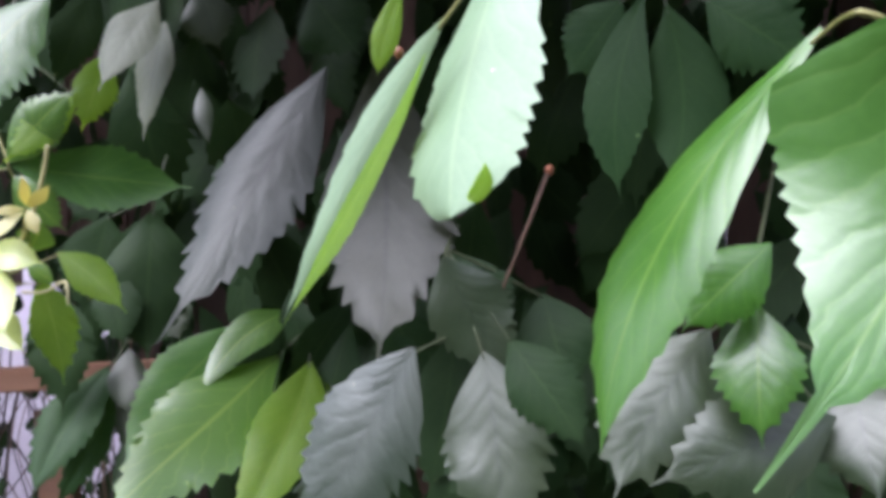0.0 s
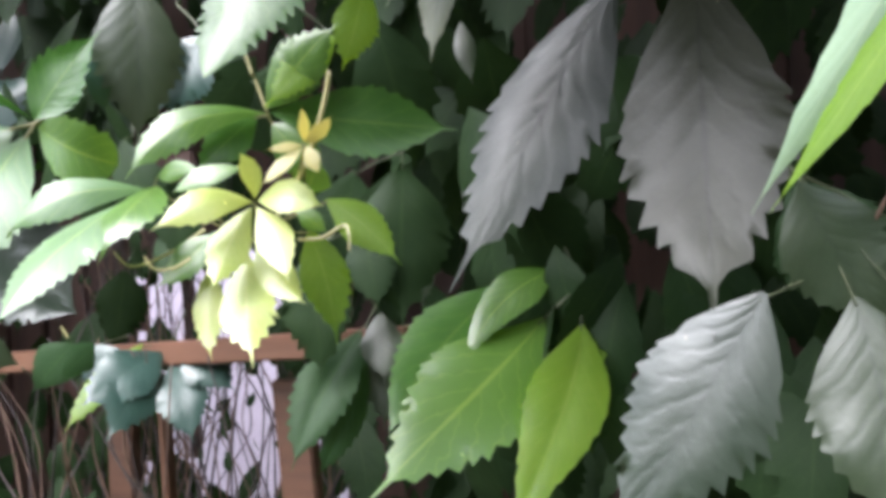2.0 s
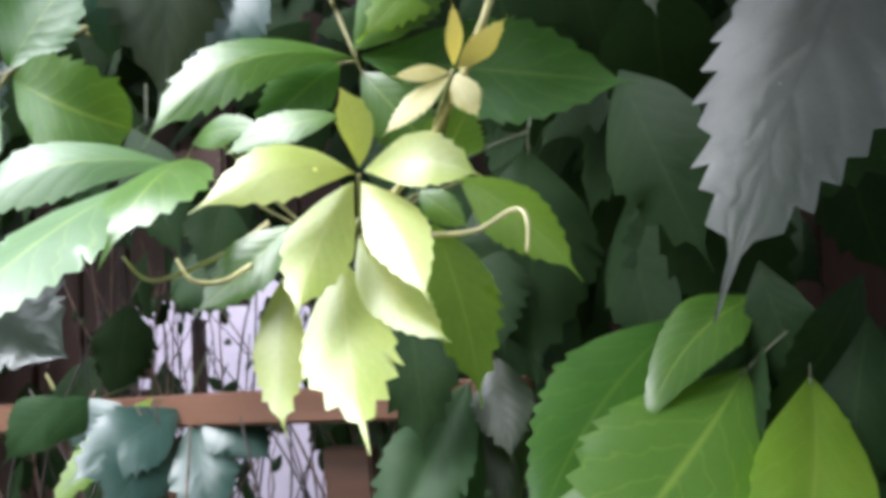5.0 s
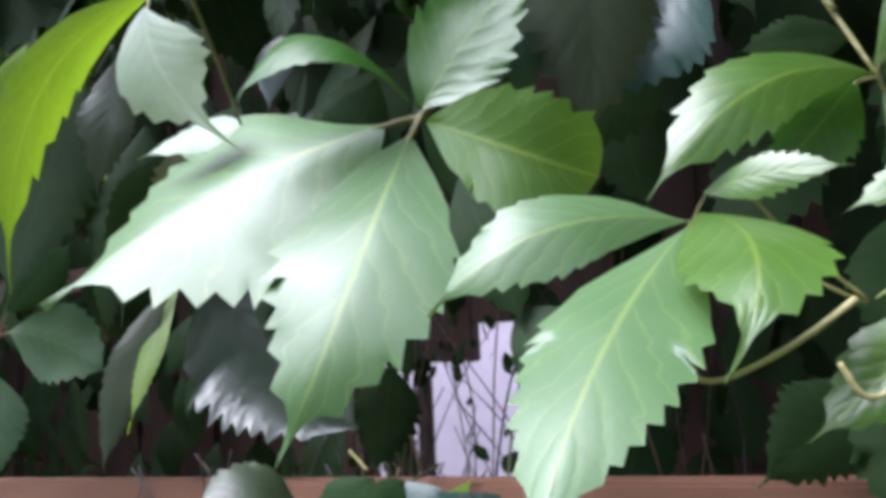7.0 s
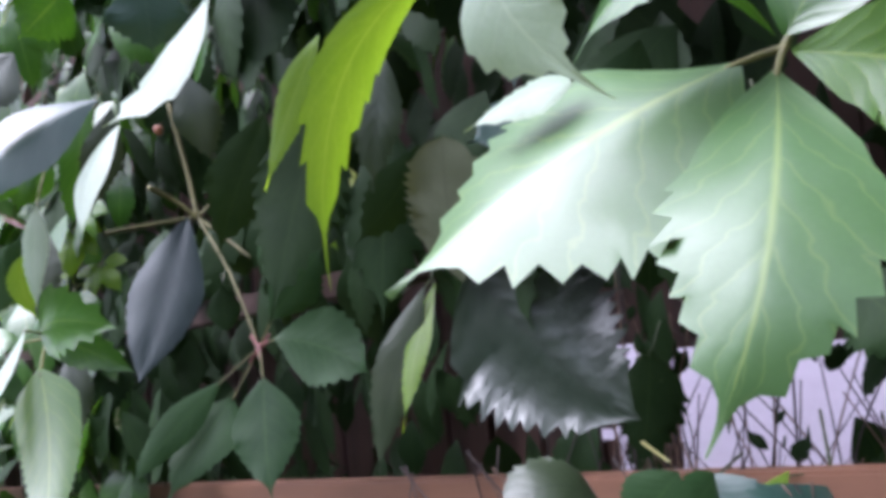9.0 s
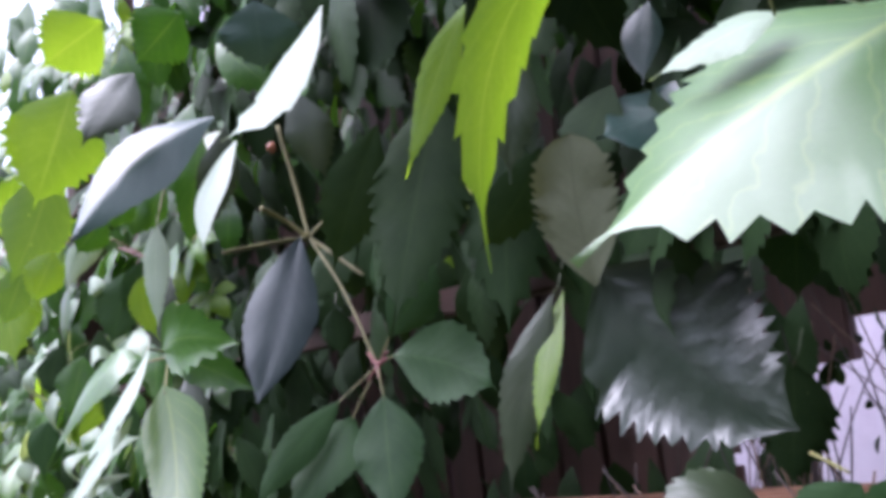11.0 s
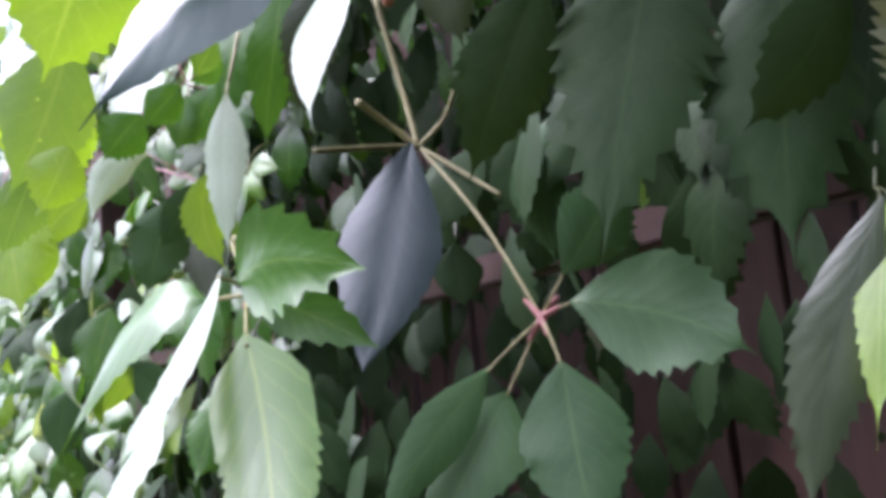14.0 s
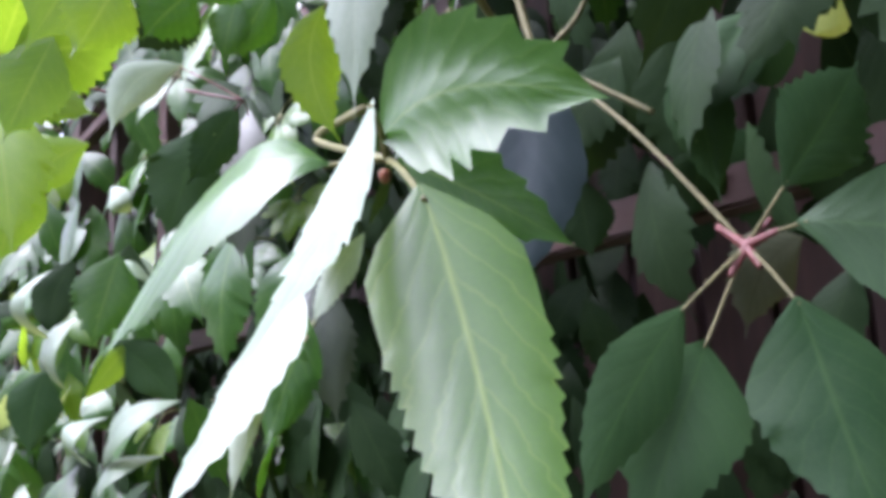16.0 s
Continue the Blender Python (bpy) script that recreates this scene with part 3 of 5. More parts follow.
creeper_leaf("pale yellow-green creeper leaf below the shoot tip", (-0.2523, 0.4794, 1.5787), [(-0.2488, 0.4822, 1.5895)], "young", [
    ((-0.2505, 0.4779, 1.5771), (-0.2376, 0.4680, 1.5583), (-0.2208, 0.4582, 1.5461), (0.0140, 0.0079, 0.0084), "young", dict(fold=-0.08, wide=0.42, tooth=0.4)),
    ((-0.2557, 0.4772, 1.5713), (-0.2491, 0.4567, 1.5448), (-0.2393, 0.4366, 1.5206), (0.0259, 0.0067, 0.0030), "young", dict(fold=-0.08, wide=0.5, tooth=1, teeth=6, drawn=0.7)),
    ((-0.2729, 0.4729, 1.5659), (-0.2718, 0.4653, 1.5431), (-0.2681, 0.4580, 1.5211), (0.0160, 0.0020, 0.0011), "young", dict(fold=-0.1, wide=0.45, tooth=0.8, teeth=6)),
    ((-0.2677, 0.4672, 1.5812), (-0.2808, 0.4635, 1.5688), (-0.2964, 0.4595, 1.5556), (0.0124, -0.0041, -0.0127), "light", dict(fold=0.25, wide=0.45, tooth=0.7, teeth=5)),
    ((-0.2318, 0.5014, 1.5819), (-0.2235, 0.4989, 1.5551), (-0.2182, 0.4964, 1.5232), (0.0239, 0.0076, 0.0049), "lime", dict(fold=0.05, wide=0.45, tooth=0.9, teeth=6)),
    ((-0.2236, 0.5061, 1.5969), (-0.2030, 0.5053, 1.5818), (-0.1851, 0.5045, 1.5611), (0.0143, 0.0088, 0.0150), "lime", dict(fold=0, wide=0.45, tooth=0.5, teeth=6)),
    ((-0.2353, 0.4948, 1.5919), (-0.2272, 0.4928, 1.5856), (-0.2189, 0.4932, 1.5791), (0.0068, -0.0001, 0.0087), "light", dict(fold=0.12)),
], hub_r=0.0007)
creeper_leaf("tiny bronze-yellow creeper leaflets unfolding on the shoot", (-0.2168, 0.4554, 1.6194), [(-0.2229, 0.4642, 1.6021), (-0.2329, 0.4799, 1.5914)], "bronze", [
    ((-0.2178, 0.4555, 1.6189), (-0.2251, 0.4510, 1.6182), (-0.2332, 0.4484, 1.6170), (0.0011, -0.0010, -0.0051), "bronze", dict(fold=0.12)),
    ((-0.2180, 0.4557, 1.6178), (-0.2267, 0.4499, 1.6099), (-0.2356, 0.4469, 1.6008), (0.0054, -0.0015, -0.0048), "bronze", dict(fold=0.12)),
    ((-0.2165, 0.4557, 1.6184), (-0.2135, 0.4542, 1.6119), (-0.2103, 0.4545, 1.6052), (0.0076, -0.0003, 0.0036), "bronze", dict(fold=0.12)),
    ((-0.2157, 0.4554, 1.6196), (-0.2082, 0.4505, 1.6242), (-0.2009, 0.4474, 1.6305), (-0.0050, -0.0042, 0.0037), "bronze", dict(fold=0.12)),
    ((-0.2167, 0.4551, 1.6203), (-0.2153, 0.4508, 1.6278), (-0.2153, 0.4477, 1.6360), (-0.0043, -0.0040, -0.0015), "bronze", dict(fold=0.12)),
    ((-0.2245, 0.4751, 1.5977), (-0.2188, 0.4705, 1.6047), (-0.2138, 0.4678, 1.6130), (-0.0155, -0.0095, 0.0063), "light", dict(fold=0.12)),
], hub_r=0.0006)
creeper_leaf("green creeper leaf behind the young shoot", (-0.2643, 0.5408, 1.6476), [(-0.2737, 0.5450, 1.6709), (-0.2842, 0.5537, 1.6966)], "mid", [
    ((-0.2650, 0.5400, 1.6490), (-0.2990, 0.5031, 1.6407), (-0.3273, 0.4946, 1.6119), (0.0137, -0.0032, -0.0190), "light", dict(fold=-0.15, wide=0.55, tooth=0.8, teeth=6)),
    ((-0.2706, 0.5393, 1.6475), (-0.2833, 0.5246, 1.6330), (-0.2990, 0.5166, 1.6163), (0.0174, 0.0018, -0.0172), "mid", dict(fold=0.12)),
    ((-0.2653, 0.5393, 1.6516), (-0.2421, 0.5310, 1.6719), (-0.2182, 0.5302, 1.6931), (-0.0210, -0.0012, 0.0236), "light", dict(fold=0.12)),
    ((-0.2628, 0.5405, 1.6493), (-0.2112, 0.5478, 1.6412), (-0.1594, 0.5550, 1.6341), (-0.0054, -0.0032, -0.0400), "mid", dict(fold=0.05, wide=0.5, tooth=0.5, teeth=7)),
    ((-0.2634, 0.5422, 1.6437), (-0.2483, 0.5409, 1.6265), (-0.2334, 0.5450, 1.6097), (0.0206, -0.0005, 0.0181), "light", dict(fold=0.12)),
])
creeper_leaf("pale green creeper leaf with long pointed leaflets", (-0.3165, 0.5039, 1.6072), [(-0.3037, 0.5040, 1.6140), (-0.2913, 0.5073, 1.5979), (-0.2775, 0.5088, 1.5834)], "light", [
    ((-0.3174, 0.5043, 1.6071), (-0.3493, 0.4732, 1.6039), (-0.3786, 0.4694, 1.5848), (0.0109, -0.0068, -0.0193), "mint", dict(fold=-0.12, wide=0.5, tooth=0.7, teeth=7, drawn=0.85)),
    ((-0.3179, 0.4894, 1.6037), (-0.3337, 0.4369, 1.5746), (-0.3408, 0.4076, 1.5460), (0.0346, -0.0060, -0.0053), "mint", dict(fold=-0.1, wide=0.4, tooth=0.7, teeth=8, drawn=0.95)),
    ((-0.3141, 0.5039, 1.6086), (-0.3037, 0.4512, 1.5928), (-0.3107, 0.4362, 1.5690), (0.0311, 0.0010, 0.0009), "light", dict(fold=-0.15, wide=0.42, tooth=0.8, teeth=6, drawn=0.66)),
    ((-0.3137, 0.5033, 1.6140), (-0.2986, 0.4913, 1.6151), (-0.2800, 0.4858, 1.6145), (0.0010, 0.0023, 0.0113), "light", dict(fold=0.12)),
    ((-0.2517, 0.4676, 1.6121), (-0.2691, 0.4607, 1.6077), (-0.2868, 0.4607, 1.6003), (0.0045, -0.0046, -0.0108), "light", dict(fold=0.12)),
], hub_r=0.00048)
creeper_leaf("large bright green creeper leaf with five toothed leaflets", (-0.3991, 0.5275, 1.6506), [(-0.3941, 0.5772, 1.6804), (-0.3888, 0.6029, 1.7024)], "light", [
    ((-0.4110, 0.5250, 1.6491), (-0.4524, 0.4999, 1.6286), (-0.5060, 0.4805, 1.5949), (0.0564, -0.0439, -0.0627), "mint", dict(fold=-0.15, wide=0.4, tooth=1, teeth=8, drawn=0.85)),
    ((-0.4014, 0.5238, 1.6440), (-0.4013, 0.4733, 1.5974), (-0.4174, 0.4620, 1.5503), (0.0480, 0.0049, -0.0115), "mint", dict(fold=-0.1, wide=0.42, tooth=1.1, teeth=7, drawn=0.8)),
    ((-0.3973, 0.5282, 1.6493), (-0.3662, 0.5081, 1.6336), (-0.3419, 0.5148, 1.6231), (-0.0133, 0.0077, -0.0322), "light", dict(fold=-0.15, wide=0.55, tooth=1, teeth=6, blunt=True)),
    ((-0.3984, 0.5268, 1.6536), (-0.3816, 0.5268, 1.6734), (-0.3548, 0.5287, 1.7024), (0.0289, -0.0041, -0.0256), "mid", dict(fold=0.05, wide=0.45, tooth=0.9, teeth=6)),
    ((-0.4007, 0.5264, 1.6539), (-0.4189, 0.4963, 1.6699), (-0.4450, 0.4893, 1.6501), (0.0202, -0.0222, -0.0187), "mid", dict(fold=-0.1, wide=0.5, tooth=0.3)),
], hub_r=0.0014)
creeper_leaf("pale creeper leaf with curled-back leaflets", (-0.4525, 0.4708, 1.6950), [(-0.4516, 0.4846, 1.7162)], "light", [
    ((-0.4543, 0.4626, 1.6733), (-0.4470, 0.4627, 1.6517), (-0.4284, 0.4695, 1.6313), (0.0237, 0.0018, 0.0149), "pale", dict(fold=0.15, wide=0.42, tooth=0.7, teeth=5, drawn=0.62)),
    ((-0.4536, 0.5113, 1.6522), (-0.4685, 0.5071, 1.6491), (-0.4869, 0.5014, 1.6420), (0.0064, -0.0081, -0.0129), "pale", dict(fold=0.05, wide=0.4, tooth=0.8, teeth=4)),
])
creeper_leaf("lime green creeper leaf lit from behind", (-0.4923, 0.5379, 1.7164), [(-0.4823, 0.5577, 1.7371)], "lime", [
    ((-0.5034, 0.5322, 1.7126), (-0.5407, 0.5156, 1.6737), (-0.5550, 0.5171, 1.6033), (0.0125, 0.0165, -0.0082), "lime", dict(fold=0.1, wide=0.45, tooth=0.9, teeth=5, drawn=0.8)),
    ((-0.5576, 0.5270, 1.7001), (-0.5860, 0.5369, 1.6759), (-0.6105, 0.5491, 1.6525), (0.0118, 0.0017, -0.0123), "lime", dict(fold=0.1, wide=0.35, tooth=0.5)),
    ((-0.6038, 0.6356, 1.7336), (-0.6045, 0.6280, 1.6969), (-0.6108, 0.6274, 1.6600), (0.0212, 0.0169, -0.0039), "grey", dict(fold=0.12)),
])
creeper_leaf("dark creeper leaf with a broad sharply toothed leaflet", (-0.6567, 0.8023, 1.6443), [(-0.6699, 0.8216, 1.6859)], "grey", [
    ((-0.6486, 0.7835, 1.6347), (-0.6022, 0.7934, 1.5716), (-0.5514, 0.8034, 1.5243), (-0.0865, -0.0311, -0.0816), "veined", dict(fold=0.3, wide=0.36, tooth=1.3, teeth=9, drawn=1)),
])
creeper_leaf("pale olive creeper leaflet standing upright", (-0.6514, 0.7889, 1.6277), [(-0.6493, 0.8233, 1.6081)], "grey", [
    ((-0.6464, 0.7693, 1.6221), (-0.6442, 0.7583, 1.6689), (-0.6385, 0.7502, 1.7148), (0.0515, 0.0120, -0.0019), "olive", dict(fold=0.1, wide=0.5, tooth=1.4, teeth=9, blunt=True)),
])
creeper_leaf("grey-green creeper leaflet folded along a bright edge", (-0.6882, 0.7970, 1.6298), [(-0.6864, 0.8140, 1.6599)], "grey", [
    ((-0.6823, 0.7784, 1.6231), (-0.7082, 0.7685, 1.5618), (-0.7258, 0.7656, 1.4969), (0.0302, 0.0069, -0.0111), "grey", dict(fold=0.1, wide=0.45, tooth=0.9, teeth=9)),
    ((-0.6806, 0.7904, 1.6255), (-0.6887, 0.7695, 1.5818), (-0.6942, 0.7525, 1.5284), (0.0199, -0.0012, -0.0023), "lime", dict(fold=0.1, wide=0.45, tooth=0.7, teeth=9)),
])
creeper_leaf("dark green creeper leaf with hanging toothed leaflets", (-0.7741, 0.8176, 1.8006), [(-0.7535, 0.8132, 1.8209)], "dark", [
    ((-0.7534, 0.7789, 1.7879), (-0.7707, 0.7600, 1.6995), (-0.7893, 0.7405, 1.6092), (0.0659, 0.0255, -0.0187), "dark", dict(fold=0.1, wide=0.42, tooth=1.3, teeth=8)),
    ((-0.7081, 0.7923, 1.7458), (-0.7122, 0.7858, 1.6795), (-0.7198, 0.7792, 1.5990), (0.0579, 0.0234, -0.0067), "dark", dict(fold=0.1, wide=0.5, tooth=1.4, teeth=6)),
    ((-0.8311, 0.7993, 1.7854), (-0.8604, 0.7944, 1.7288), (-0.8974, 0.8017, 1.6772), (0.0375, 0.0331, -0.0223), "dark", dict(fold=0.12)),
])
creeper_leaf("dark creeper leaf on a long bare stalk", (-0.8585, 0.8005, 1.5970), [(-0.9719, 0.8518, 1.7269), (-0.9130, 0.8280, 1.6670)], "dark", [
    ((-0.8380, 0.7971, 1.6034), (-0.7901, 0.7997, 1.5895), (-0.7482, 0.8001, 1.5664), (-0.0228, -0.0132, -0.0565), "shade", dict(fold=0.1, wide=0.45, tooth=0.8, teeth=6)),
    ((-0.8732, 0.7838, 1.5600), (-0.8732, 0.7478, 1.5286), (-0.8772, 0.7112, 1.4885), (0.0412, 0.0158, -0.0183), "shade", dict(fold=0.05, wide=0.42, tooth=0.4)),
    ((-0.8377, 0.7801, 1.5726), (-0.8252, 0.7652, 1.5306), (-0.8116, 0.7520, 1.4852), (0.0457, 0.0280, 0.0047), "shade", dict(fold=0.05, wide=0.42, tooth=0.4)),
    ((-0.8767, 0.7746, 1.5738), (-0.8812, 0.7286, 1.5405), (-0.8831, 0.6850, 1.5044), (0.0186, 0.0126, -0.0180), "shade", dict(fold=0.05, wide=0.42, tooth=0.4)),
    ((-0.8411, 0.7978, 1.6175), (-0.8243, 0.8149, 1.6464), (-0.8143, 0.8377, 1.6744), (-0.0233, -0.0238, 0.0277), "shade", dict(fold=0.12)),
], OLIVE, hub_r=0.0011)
creeper_leaf("glossy mid green creeper leaf with drooping leaflets", (-0.9266, 0.6609, 1.6168), [(-0.9567, 0.6861, 1.6483), (-1.0237, 0.7317, 1.6639)], "mid", [
    ((-0.9212, 0.6512, 1.6195), (-0.8878, 0.6467, 1.6266), (-0.8504, 0.6592, 1.6162), (-0.0023, -0.0003, -0.0496), "mid", dict(fold=0.16, wide=0.32, tooth=1.4, teeth=4, drawn=1)),
    ((-0.9254, 0.6626, 1.6157), (-0.9061, 0.6774, 1.6063), (-0.8823, 0.6979, 1.5864), (-0.0062, -0.0142, -0.0263), "mid", dict(fold=0, wide=0.36, tooth=0.9, teeth=4, drawn=1)),
    ((-0.8914, 0.6291, 1.5952), (-0.8659, 0.6177, 1.5351), (-0.8401, 0.5901, 1.4814), (0.0328, 0.0272, 0.0055), "light", dict(fold=0.08, wide=0.2, tooth=0.6, teeth=12, drawn=1)),
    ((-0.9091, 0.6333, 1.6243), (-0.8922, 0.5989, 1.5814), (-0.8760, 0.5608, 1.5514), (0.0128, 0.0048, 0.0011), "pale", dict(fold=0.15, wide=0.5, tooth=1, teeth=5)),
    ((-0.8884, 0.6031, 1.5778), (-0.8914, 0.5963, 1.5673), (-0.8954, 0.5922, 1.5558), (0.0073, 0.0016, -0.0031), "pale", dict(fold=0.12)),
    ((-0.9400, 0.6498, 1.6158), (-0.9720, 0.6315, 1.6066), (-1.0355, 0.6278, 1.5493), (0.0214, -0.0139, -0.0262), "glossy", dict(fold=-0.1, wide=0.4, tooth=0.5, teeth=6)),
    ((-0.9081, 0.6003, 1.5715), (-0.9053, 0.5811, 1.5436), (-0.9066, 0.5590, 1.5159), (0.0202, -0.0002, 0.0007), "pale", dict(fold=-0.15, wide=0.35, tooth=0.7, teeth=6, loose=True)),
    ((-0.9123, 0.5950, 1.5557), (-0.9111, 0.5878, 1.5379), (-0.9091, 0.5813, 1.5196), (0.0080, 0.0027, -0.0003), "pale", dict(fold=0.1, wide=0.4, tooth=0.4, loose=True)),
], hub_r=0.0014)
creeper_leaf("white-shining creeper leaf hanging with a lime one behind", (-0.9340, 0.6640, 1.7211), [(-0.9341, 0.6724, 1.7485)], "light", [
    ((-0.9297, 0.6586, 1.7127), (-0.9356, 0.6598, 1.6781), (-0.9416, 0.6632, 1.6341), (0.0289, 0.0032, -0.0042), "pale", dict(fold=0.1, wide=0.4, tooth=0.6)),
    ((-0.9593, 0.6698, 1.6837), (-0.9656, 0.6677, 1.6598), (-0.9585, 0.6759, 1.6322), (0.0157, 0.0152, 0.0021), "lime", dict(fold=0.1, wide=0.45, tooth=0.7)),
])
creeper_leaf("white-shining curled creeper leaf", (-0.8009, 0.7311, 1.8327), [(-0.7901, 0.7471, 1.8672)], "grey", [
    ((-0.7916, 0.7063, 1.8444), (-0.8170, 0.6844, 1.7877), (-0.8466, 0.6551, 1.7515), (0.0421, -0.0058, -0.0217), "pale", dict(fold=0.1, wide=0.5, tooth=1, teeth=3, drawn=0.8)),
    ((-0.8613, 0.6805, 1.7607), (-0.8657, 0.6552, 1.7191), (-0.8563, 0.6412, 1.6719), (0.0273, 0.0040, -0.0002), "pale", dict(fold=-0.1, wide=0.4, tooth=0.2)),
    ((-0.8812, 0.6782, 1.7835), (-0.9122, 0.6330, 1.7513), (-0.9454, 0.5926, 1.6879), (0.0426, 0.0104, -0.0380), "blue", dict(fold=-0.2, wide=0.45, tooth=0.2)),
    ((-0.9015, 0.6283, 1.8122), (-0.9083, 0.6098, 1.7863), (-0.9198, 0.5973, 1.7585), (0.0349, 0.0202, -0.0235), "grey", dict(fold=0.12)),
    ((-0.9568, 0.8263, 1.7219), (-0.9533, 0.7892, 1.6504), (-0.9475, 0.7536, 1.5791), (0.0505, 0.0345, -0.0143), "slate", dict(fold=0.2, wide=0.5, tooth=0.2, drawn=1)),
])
creeper_leaf("dark creeper leaf beside the bare twigs", (-0.8676, 0.7766, 1.8530), [(-0.8581, 0.7960, 1.8835)], "dark", [
    ((-0.8899, 0.7705, 1.8265), (-0.8818, 0.7755, 1.7873), (-0.8800, 0.7877, 1.7488), (0.0299, 0.0253, 0.0094), "grey", dict(fold=0.12)),
])
creeper_leaf("blue-green creeper leaf with rounded leaflets resting on the rail", (-0.4388, 0.7555, 1.4963), [(-0.4483, 0.8086, 1.5236)], "blue", [
    ((-0.4388, 0.7438, 1.4924), (-0.4554, 0.7073, 1.4808), (-0.4795, 0.6811, 1.4590), (0.0354, -0.0060, -0.0319), "blue", dict(fold=0.12)),
    ((-0.4448, 0.7403, 1.4886), (-0.4450, 0.7050, 1.4659), (-0.4556, 0.6792, 1.4346), (0.0347, 0.0157, -0.0247), "blue", dict(fold=0.12)),
    ((-0.4305, 0.7472, 1.4850), (-0.4127, 0.7217, 1.4602), (-0.3990, 0.7077, 1.4257), (0.0379, 0.0196, 0.0071), "blue", dict(fold=0.12)),
    ((-0.4248, 0.7511, 1.4954), (-0.3978, 0.7391, 1.4817), (-0.3739, 0.7364, 1.4598), (0.0230, 0.0267, 0.0218), "blue", dict(fold=0.12)),
    ((-0.4576, 0.7460, 1.5008), (-0.4763, 0.7136, 1.4732), (-0.4973, 0.6899, 1.4392), (0.0237, -0.0029, -0.0126), "lime", dict(fold=0.12)),
])
creeper_leaf("narrow dull green creeper leaf hanging folded", (-0.2350, 0.6237, 1.5212), [(-0.2243, 0.6581, 1.5510)], "grey", [
    ((-0.2385, 0.6226, 1.5179), (-0.2534, 0.5860, 1.4838), (-0.2686, 0.5590, 1.4417), (0.0390, -0.0070, -0.0096), "shade", dict(fold=0.5)),
    ((-0.2356, 0.6216, 1.5006), (-0.2415, 0.5883, 1.4694), (-0.2554, 0.5615, 1.4347), (0.0166, 0.0120, -0.0160), "shade", dict(fold=0.4)),
    ((-0.2252, 0.6360, 1.5197), (-0.2231, 0.6177, 1.4891), (-0.2227, 0.6069, 1.4550), (0.0308, 0.0065, -0.0017), "grey", dict(fold=0.12)),
    ((-0.2604, 0.6805, 1.5524), (-0.2811, 0.6587, 1.5347), (-0.3060, 0.6439, 1.5153), (0.0235, 0.0057, -0.0345), "dark", dict(fold=0.12)),
    ((-0.2258, 0.7088, 1.5619), (-0.2172, 0.6974, 1.5451), (-0.2085, 0.6906, 1.5260), (0.0328, 0.0061, 0.0127), "grey", dict(fold=0.12)),
])
creeper_leaf("creeper leaf high up with shining hanging leaflets", (-0.2684, 0.5440, 1.7261), [(-0.2611, 0.5552, 1.7603)], "grey", [
    ((-0.3510, 0.5602, 1.7403), (-0.3482, 0.5516, 1.6895), (-0.3512, 0.5539, 1.6380), (0.0458, 0.0244, -0.0016), "grey", dict(fold=0.12)),
    ((-0.2053, 0.5435, 1.7162), (-0.2108, 0.5357, 1.6924), (-0.2185, 0.5335, 1.6680), (0.0233, 0.0079, -0.0080), "lime", dict(fold=0.12)),
    ((-0.2243, 0.5468, 1.6921), (-0.2413, 0.5326, 1.6720), (-0.2603, 0.5251, 1.6501), (0.0181, 0.0013, -0.0162), "lime", dict(fold=0.12)),
    ((-0.1737, 0.6441, 1.7496), (-0.1882, 0.6579, 1.7132), (-0.2001, 0.6806, 1.6804), (0.0444, -0.0053, -0.0197), "dark", dict(fold=0.12)),
    ((-0.1579, 0.5772, 1.7002), (-0.1545, 0.5698, 1.6814), (-0.1512, 0.5671, 1.6613), (0.0125, 0.0006, 0.0020), "grey", dict(fold=0.12)),
])
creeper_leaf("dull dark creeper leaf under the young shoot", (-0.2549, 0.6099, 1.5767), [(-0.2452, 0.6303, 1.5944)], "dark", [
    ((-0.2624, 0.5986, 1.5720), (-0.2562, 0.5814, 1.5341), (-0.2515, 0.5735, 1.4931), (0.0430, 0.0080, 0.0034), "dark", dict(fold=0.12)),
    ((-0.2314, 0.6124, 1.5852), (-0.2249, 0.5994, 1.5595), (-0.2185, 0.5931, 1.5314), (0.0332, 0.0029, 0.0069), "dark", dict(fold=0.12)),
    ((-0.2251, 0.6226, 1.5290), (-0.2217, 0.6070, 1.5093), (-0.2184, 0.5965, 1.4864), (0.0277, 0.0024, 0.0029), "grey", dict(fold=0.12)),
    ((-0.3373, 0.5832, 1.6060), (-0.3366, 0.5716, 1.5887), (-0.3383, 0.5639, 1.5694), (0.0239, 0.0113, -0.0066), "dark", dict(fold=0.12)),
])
creeper_leaf("blue-grey creeper leaf hanging above the bright ones", (-0.3465, 0.6058, 1.7352), [(-0.3453, 0.6164, 1.7597)], "blue", [
    ((-0.3124, 0.5750, 1.7051), (-0.3298, 0.5693, 1.6818), (-0.3469, 0.5707, 1.6577), (0.0379, -0.0044, -0.0272), "blue", dict(fold=0.12)),
    ((-0.3677, 0.5433, 1.6989), (-0.3685, 0.5459, 1.6774), (-0.3709, 0.5533, 1.6572), (0.0164, 0.0055, 0.0001), "blue", dict(fold=0.12)),
    ((-0.2595, 0.6213, 1.6855), (-0.2797, 0.6089, 1.6826), (-0.3023, 0.6017, 1.6793), (0.0029, -0.0002, -0.0197), "dark", dict(fold=0.12)),
])
